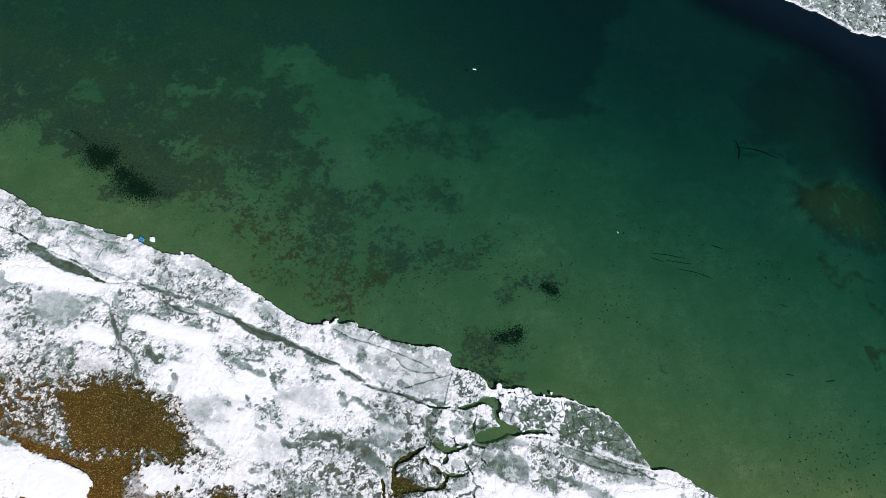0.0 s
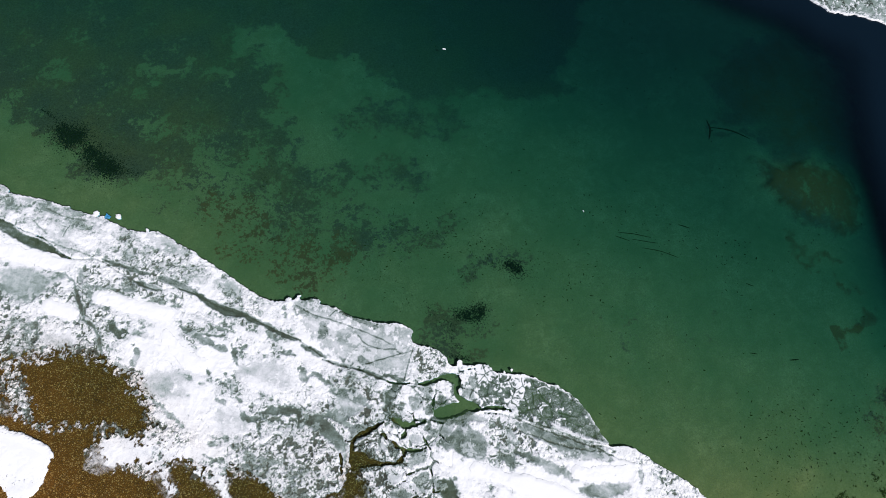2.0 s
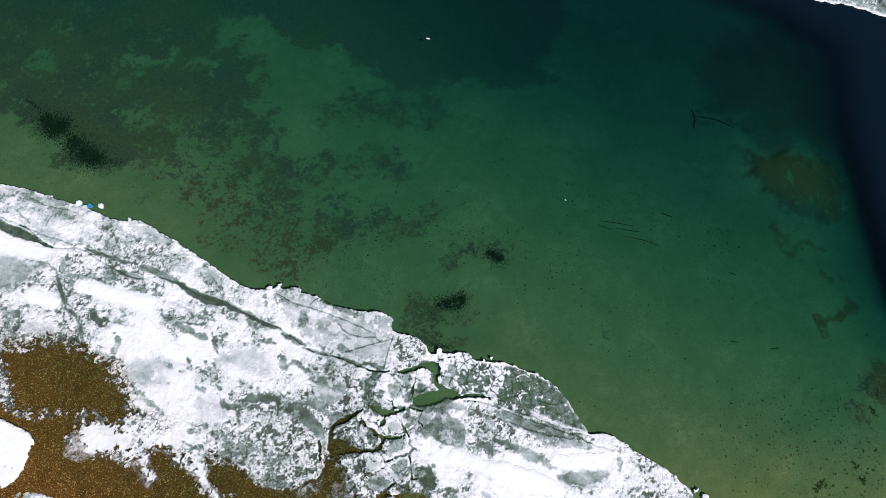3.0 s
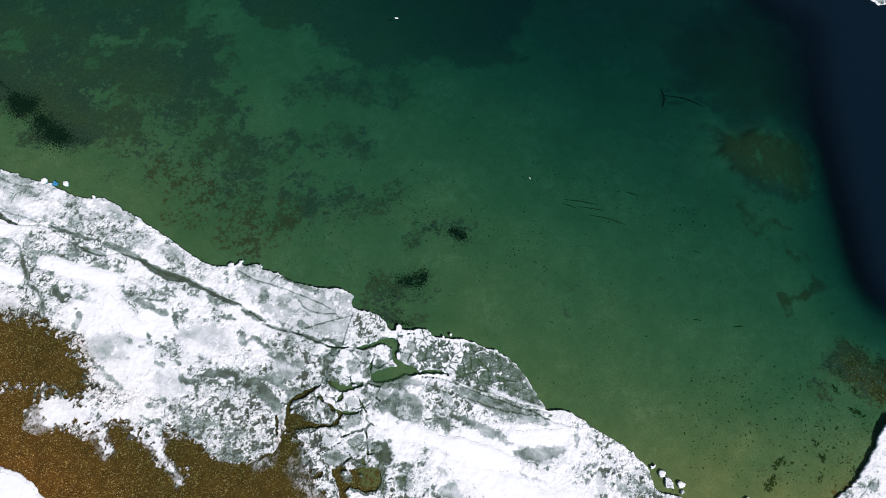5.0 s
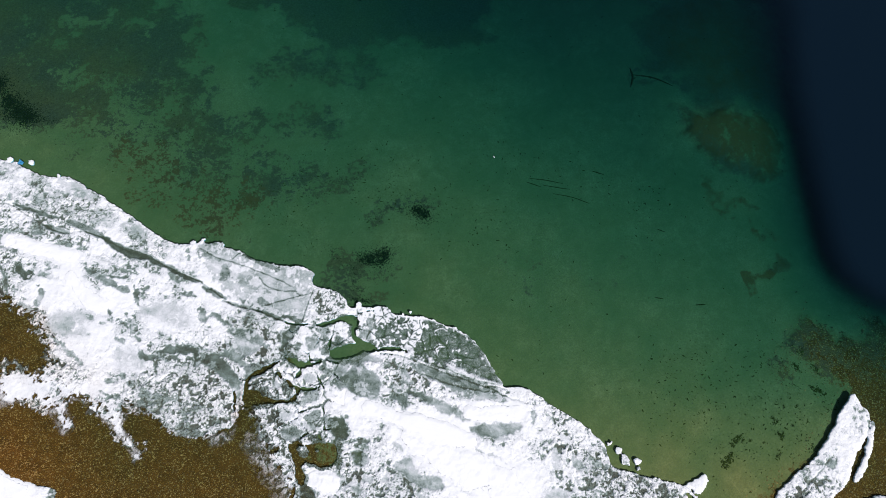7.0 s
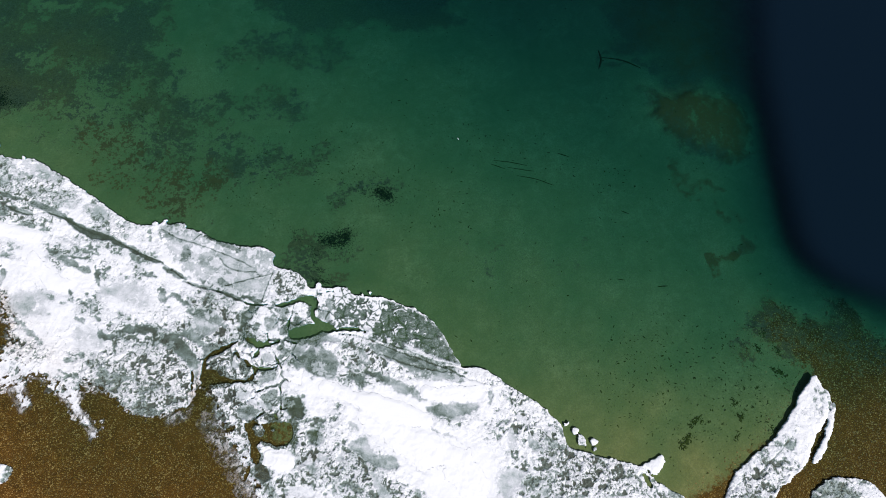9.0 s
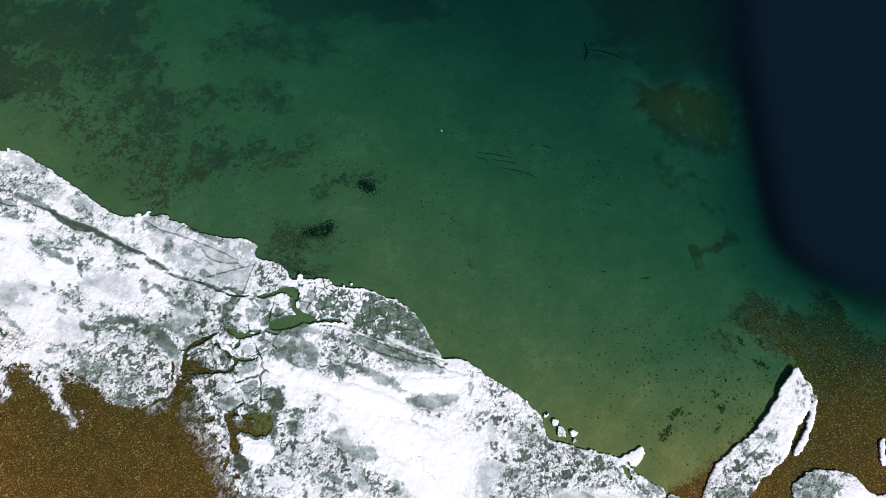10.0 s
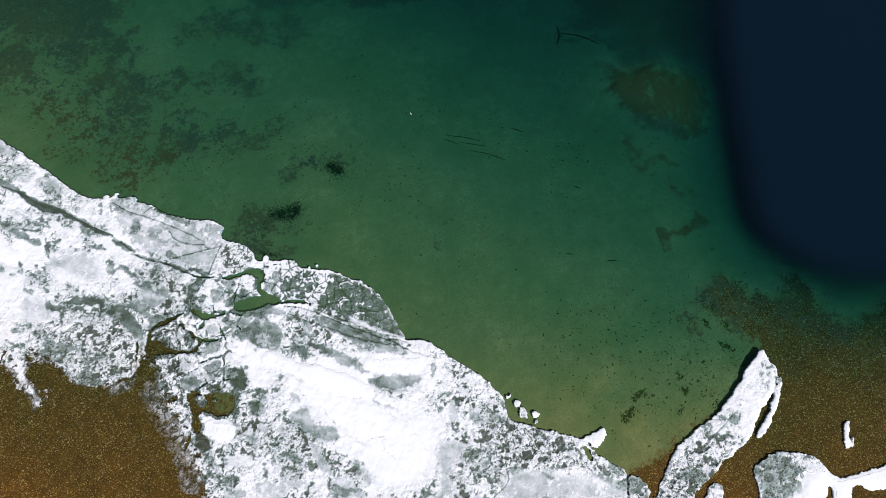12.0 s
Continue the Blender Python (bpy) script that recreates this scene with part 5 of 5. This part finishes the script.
def ice_names(value, labels, area, cx, cy):
    wide = area > 25
    if wide and cx > 46 and cy < -15:
        return "ice_slab", "white snowy ice slab with a grey end on gravel", "ice sheet", "shore ice"
    if wide and cx > 38:
        return "ice_spit", "long snowy ice ridge grounded on the shallow gravel shelf", "ice sheet", "shore ice"
    if cx < -25 and cy < 14 and wide:
        return "snow_bank", "smooth clean white snow bank on the brown pebble beach", "snow bank", ""
    if wide and cy > 12:
        return "ice_plate", "narrow pale grey ice strip beyond a dark lead", "ice sheet", "shore ice"
    if wide and 6 < cx < 24 and cy > -1:
        return "ice_plate", "thin clear green ice fan with white rims", "ice sheet", "shore ice"
    if wide and cx > 24:
        return "ice_plate", "crumbly lavender-white ice plate beside a long winding crack", "ice sheet", "shore ice"
    if wide:
        return "ice_plate", "white snow-covered shore ice with grey slush and cracks", "ice sheet", "shore ice"
    if area > 1.2:
        return "ice_floe", "broken slab of wet white lake ice beside the shore shelf", "ice floe", "ice floes"
    return "ice_chunk", "small loose chunk of white ice by the shelf edge", "ice chunk", "ice chunks"


dirt = np.clip(0.9 * step(melt, 0.02, 0.5), 0, 1)
ice.area(dirt, [(-40.84, 24.28), (-28.28, 20.52), (-19.53, 13.31), (-15.22, 5.88), (-21.53, 5.85), (-35.64, 14.77)], 0.35, 5.0)
ice.area(dirt, [(-18.32, 8.62), (-3.85, 3.67), (-2.44, -0.75), (-5.44, -1.18), (-17.85, 1.19)], 0.15, 4.0)
dirt = np.clip(dirt * (1 - 0.8 * np.clip(heap, 0, 1)) * (1 - np.clip(1.3 * veil, 0, 1)), 0, 1)
shore_ice = ice_pieces(ice, shape, top, {"wet": wet, "rough": rough, "clear": clear, "dirt": dirt, "bare": bare}, ice_names)
# drifts of new snow lying on the plates
mound = np.minimum((heap - 0.5) * 1.6 + 1.5 * mottle + 0.5 * ragged, shape - 0.25)
ice_pieces(ice, mound, top + 0.004 + 0.05 * step(mound, 0.0, 1.3), {"wet": np.minimum(wet, 0.08) - 0.03, "rough": 0.35 * rough, "clear": 0 * clear},
           lambda *a: ("snow_drift", "smooth clean white drift of wind-packed snow", "", ""), 150, 0.02, shore_ice)

# the ice out on the lake, over the deep water
floe = Plan(48, 96, 36, 92, 0.10, (0.4, 0.15))
far_shape = np.full(floe.x.shape, -5.0)
floe.outline(far_shape, FAR_ICE + [(95, 60), (94, 90), (60, 90)])
far_lump = fbm(floe.wx, floe.wy, 1.3, 161, 5, 0.68) + 0.4 * fbm(floe.x, floe.y, 4.0, 171)
far_ridge = np.abs(fbm(floe.wx, floe.wy, 1.1, 163, 4, 0.6))
far_wet = 0.60 + 0.22 * step(far_lump, 0.0, 0.06) - 0.50 * (1 - step(far_ridge, 0.03, 0.07)) - 0.22 * step(far_lump, 0.20, 0.24) - 0.14 * step(fbm(floe.x, floe.y, 0.45, 165, 3, 0.7), 0.08, 0.12)
far_clear = 0.6 * step(far_wet, 0.6, 0.7)
far_wet = np.clip(far_wet - 0.7 * np.exp(-np.maximum(far_shape, 0) / 0.32), 0.02, 0.9)
far_rough = np.clip(0.5 + 0.4 * fbm(floe.x, floe.y, 3.0, 181), 0, 1)
far_top = 0.15 + far_rough * 0.25 * fbm(floe.x, floe.y, 0.9, 191, 3) - 0.08 * far_wet
ice_pieces(floe, far_shape, np.maximum(far_top, 0.03), {"wet": far_wet, "rough": 0.4 * far_rough, "clear": far_clear},
           lambda *a: ("lake_ice", "rough grey and white drifting ice over deep navy water", "ice sheet", ""))


# ---------------------------------------------------------------- stones, weed and bits on the bed
def bed_height(x, y):
    i = np.clip(np.searchsorted(bed.xs, x) - 1, 0, len(bed.xs) - 2)
    j = np.clip(np.searchsorted(bed.ys, y) - 1, 0, len(bed.ys) - 2)
    return -bed_depth[j, i], i, j


def scattered(name, x, y, z, size, flat, sides, material, seed, stretch=0.5, lift=1.0):
    """Many small irregular lumps in one mesh: each a ragged ring with a raised middle."""
    rng = np.random.default_rng(seed)
    n = len(x)
    ang = (np.arange(sides) / sides * 2 * math.pi)[None, :] + rng.uniform(0, 6.28, (n, 1))
    r = size[:, None] * rng.uniform(0.55, 1.25, (n, sides))
    turn, thin = rng.uniform(0, math.pi, (n, 1)), 1 - stretch * (0.6 + 0.4 * rng.random((n, 1)))
    a, b = r * np.cos(ang), r * np.sin(ang) * thin
    vx, vy = a * np.cos(turn) - b * np.sin(turn) + x[:, None], a * np.sin(turn) + b * np.cos(turn) + y[:, None]
    ring = np.stack([vx, vy, np.repeat(z[:, None] - 0.02, sides, 1)], -1)
    mid_ = np.stack([x[:, None] + 0.2 * size[:, None] * rng.normal(size=(n, 1)), y[:, None] + 0.2 * size[:, None] * rng.normal(size=(n, 1)), (z + lift * flat * size)[:, None]], -1)
    verts = np.concatenate([ring, mid_], 1).reshape(-1, 3)
    k = np.arange(sides)
    tri = np.stack([k, (k + 1) % sides, np.full(sides, sides)], -1)
    faces = (tri[None] + (np.arange(n) * (sides + 1))[:, None, None]).reshape(-1, 3)
    me = bpy.data.meshes.new(name)
    me.vertices.add(len(verts))
    me.vertices.foreach_set("co", verts.astype(np.float32).ravel())
    me.loops.add(faces.size)
    me.loops.foreach_set("vertex_index", faces.astype(np.int32).ravel())
    me.polygons.add(len(faces))
    me.polygons.foreach_set("loop_start", np.arange(len(faces), dtype=np.int32) * 3)
    me.update(calc_edges=True)
    me.materials.append(material)
    return new(name, me)


rng = np.random.default_rng(5)


def strewn(count, x0, x1, y0, y1, field, least):
    """Random plan points where a bed field is strong."""
    x, y = rng.uniform(x0, x1, count), rng.uniform(y0, y1, count)
    z, i, j = bed_height(x, y)
    keep = field[j, i] * rng.random(count) > least * rng.random(count)
    return x[keep], y[keep], z[keep]


x, y, z = strewn(150000, -38, 80, -24, 24, gravel, 0.5)
pebbles = scattered("beach_pebbles", x, y, z, rng.uniform(0.040, 0.095, len(x)) * rng.uniform(0.6, 1.6, len(x)), 0.6, 5, PEBBLE, 7)
tagged(pebbles, "wet brown and ochre pebbles strewn over the beach", "pebbles", kind="stuff")


def weed_patch(places, spread, count, size, seed, name="weed_patch", label="black waterweed clump growing on the olive lake bed"):
    """A clump of ragged tufts round a short line on the bed."""
    r = np.random.default_rng(seed)
    line = np.array(places)
    k = r.integers(0, max(len(line) - 1, 1), count)
    u = r.random(count)
    p = line[k] + (line[np.minimum(k + 1, len(line) - 1)] - line[k]) * u[:, None]
    off = r.normal(size=(count, 2)) * spread * (0.25 + 0.85 * r.random((count, 1)) ** 2)
    x, y = p[:, 0] + off[:, 0], p[:, 1] + off[:, 1]
    z, _, _ = bed_height(x, y)
    ob = scattered(name, x, y, z + 0.02, 0.8 * size * (0.3 + 0.7 * r.random(count) ** 2) / (1 + 2.2 * np.hypot(off[:, 0], off[:, 1]) / spread), 0.5, 9, WEED, seed, 0.6)
    return tagged(ob, label, "waterweed", "waterweed clumps", "stuff")


weed_patch([(-27.43, 42.79), (-26.32, 41.02), (-25.43, 41.55)], 1.9, 3400, 0.34, 301)
weed_patch([(-24.63, 39.64), (-23.28, 37.32), (-21.89, 36.37)], 2.0, 3400, 0.34, 302)
weed_patch([(-29.42, 45.54), (-27.70, 43.77)], 0.9, 260, 0.18, 303)
weed_patch([(-21.61, 36.31), (-19.36, 35.39)], 0.8, 320, 0.18, 304)
weed_patch([(9.74, 14.01), (10.92, 13.41), (12.01, 13.18), (12.53, 14.01), (11.64, 13.96), (10.15, 13.81)], 1.27, 2470, 0.22, 305)
weed_patch([(7.13, 15.61), (7.80, 13.61), (9.35, 12.93), (8.65, 11.26), (9.86, 10.44)], 1.35, 1040, 0.14, 306)
weed_patch([(16.04, 18.11), (17.26, 17.11)], 1.35, 1690, 0.21, 307)
weed_patch([(13.61, 19.11), (15.36, 17.82), (17.29, 16.19)], 1.20, 416, 0.12, 308)
weed_patch([(8.35, 10.09), (10.12, 9.27)], 0.7, 420, 0.15, 309)

# dark flecks over the sand, thicker towards the weed
fleck = 0.045 + 0.0 * weed
for line, wide, much in (([(4.83, 20.92), (8.93, 23.24), (13.22, 21.08)], 6, 0.8), ([(10.80, 23.50), (16.98, 17.17), (22.31, 14.84)], 5, 0.35), ([(20.50, 25.80), (27.18, 22.34), (32.27, 17.90), (38.43, 14.03)], 5, 0.3), ([(36.80, -6.25), (41.25, -8.62), (45.92, -10.02)], 8, 2.2), ([(45.38, -3.72), (47.70, -6.28)], 4, 0.8), ([(-7.25, 33.11), (-2.28, 26.81), (3.96, 22.35)], 6, 0.4)):
    bed.stroke(fleck, line, wide, much, 0.8)
x, y, z = strewn(42000, -36, 62, -18, 48, fleck * (1 - np.clip(gravel, 0, 1)) * step(-bed_depth, -3, -2.4), 0.5)
flecks = scattered("weed_flecks", x, y, z + 0.02, rng.uniform(0.03, 0.10, len(x)) * rng.uniform(0.5, 1.9, len(x)), 0.3, 6, ALGAE, 9, 0.88)
tagged(flecks, "dark flecks of torn waterweed lying on pale sand", "waterweed", kind="stuff")


def algae_clump(place, radius, seed):
    """A flat ragged mat of green algae: overlapping lobes in one mesh."""
    r = np.random.default_rng(seed)
    n = int(16 + 60 * radius)
    turn, long = r.uniform(0, 3.14), r.uniform(1.0, 1.9)
    ang, far = r.uniform(0, 6.28, n), radius * 0.8 * r.random(n) ** 0.7
    a, b = far * np.cos(ang) * long, far * np.sin(ang) / long
    x, y = place[0] + a * math.cos(turn) - b * math.sin(turn), place[1] + a * math.sin(turn) + b * math.cos(turn)
    z, _, _ = bed_height(x, y)
    ob = scattered("algae_clump", x, y, z + 0.03, radius * r.uniform(0.08, 0.34, n) / (1 + 0.8 * far / radius), 0.25, 9, ALGAE, seed, 0.6)
    tagged(ob, "dark green algae mat lying on pale shallow sand", "algae", "algae clumps", "stuff")


ALGAE_AT = [(38.66, -11.28), (38.21, -11.44), (39.83, -9.88), (40.38, -9.59), (40.58, -9.93), (39.44, -10.00), (41.21, -10.05), (44.11, -9.00), (43.96, -8.67), (44.18, -10.22), (43.92, -10.07), (43.24, -11.71), (43.40, -11.35), (46.51, -8.04), (46.47, -11.65), (44.75, -9.73), (42.35, -10.51), (45.46, -9.61), (46.88, -9.53), (46.15, -11.09), (49.09, -7.08), (48.94, -3.48), (49.58, -5.22), (47.98, -4.75), (41.62, -7.86), (45.38, -7.82)]
ALGAE_SIZE = (0.75, 0.4, 0.5, 0.45, 0.3, 0.3, 0.25, 0.4, 0.25, 0.45, 0.25, 0.3, 0.2, 0.25, 0.3, 0.2, 0.2, 0.2, 0.2, 0.2, 0.6, 0.45, 0.5, 0.5, 0.15, 0.15)
for k, (place, radius) in enumerate(zip(ALGAE_AT, ALGAE_SIZE)):
    algae_clump(place, radius, 400 + k)


def weed_strand(points, width):
    """A long blade of weed lying along the bed: a tapered, slightly arched ribbon."""
    line = smooth(points, n=6) if len(points) > 2 else np.linspace(points[0], points[1], 9)
    z, _, _ = bed_height(line[:, 0], line[:, 1])
    way = np.gradient(line, axis=0)
    side = np.stack([-way[:, 1], way[:, 0]], -1) / np.hypot(way[:, 0], way[:, 1])[:, None]
    bm, rows = bmesh.new(), []
    for k in range(len(line)):
        half = 0.3 * width * (0.25 + 0.75 * math.sin(math.pi * (k + 0.5) / len(line))) * (1 + 0.3 * math.sin(2.7 * k))
        rows.append([bm.verts.new((line[k][0] + e * half * side[k][0], line[k][1] + e * half * side[k][1], z[k] + (0.07 if e == 0 else 0.02))) for e in (-1, 0, 1)])
    for a, b in zip(rows[:-1], rows[1:]):
        bm.faces.new((a[0], a[1], b[1], b[0])), bm.faces.new((a[1], a[2], b[2], b[1]))
    ob = part("weed_strand", bm, ALGAE)
    tagged(ob, "long dark blade of waterweed lying on the lake bed", "waterweed", "weed strands")


for points, width in (([(28.42, 19.36), (30.09, 18.82), (31.72, 18.09)], 0.16), ([(29.69, 18.30), (31.06, 17.76), (32.26, 17.31)], 0.14), ([(30.46, 17.14), (31.97, 16.51), (33.02, 15.90)], 0.14), ([(32.50, 16.21), (33.78, 15.36)], 0.13), ([(35.18, 18.96), (36.23, 18.34)], 0.2), ([(40.86, 2.89), (41.77, 2.77)], 0.2), ([(37.21, 4.37), (37.92, 4.11)], 0.14), ([(39.76, 11.28), (40.39, 10.84)], 0.16), ([(43.14, 30.90), (43.08, 29.67), (42.45, 28.43)], 0.4), ([(43.22, 29.95), (45.31, 29.14), (47.06, 27.64)], 0.34), ([(28.07, 18.97), (29.37, 18.18)], 0.14)):
    weed_strand(points, width)


def tarp_scrap(x, y):
    """A crumpled scrap of blue plastic sheet caught at the ice edge."""
    bm = bmesh.new()
    bmesh.ops.create_grid(bm, x_segments=14, y_segments=10, size=0.26)
    for v in bm.verts:
        n = noise.fractal(Vector((v.co.x * 3, v.co.y * 3, 1.7)), 1.0, 2.0, 3)
        v.co.z = 0.12 + 0.16 * n
        v.co.x *= 0.75 + 0.25 * math.sin(5 * v.co.y)
        v.co.y *= 1.0 + 0.3 * math.sin(4 * v.co.x + 1)
    bmesh.ops.solidify(bm, geom=bm.faces, thickness=0.01)
    ob = part("plastic_scrap", bm, TARP)
    ob.matrix_world = pose(x, y, 0.02, 0, 0, 55)
    tagged(ob, "crumpled scrap of blue plastic sheet at the ice edge", "litter")


tarp_scrap(-22.58, 30.84)


def white_sliver(x, y, length, turn):
    """A thin white sliver on the open water, standing in for an unidentified speck."""
    bm = bmesh.new()
    bmesh.ops.create_icosphere(bm, subdivisions=2, radius=1.0)
    for v in bm.verts:
        lump_ = 1 + 0.35 * noise.noise(v.co * 1.7 + Vector((x, y, 0)))
        v.co = Vector((v.co.x * length / 2, v.co.y * length * 0.16, v.co.z * 0.08)) * lump_
    ob = part("white_sliver", bm, ICE)
    ob.matrix_world = pose(x, y, 0.03, 0, 0, turn)
    tagged(ob, "thin white sliver on open water, stand-in for an unidentified speck", "ice chunk", "drifting slivers")


white_sliver(15.28, 44.91, 0.45, -25)
white_sliver(25.20, 22.00, 0.28, 110)
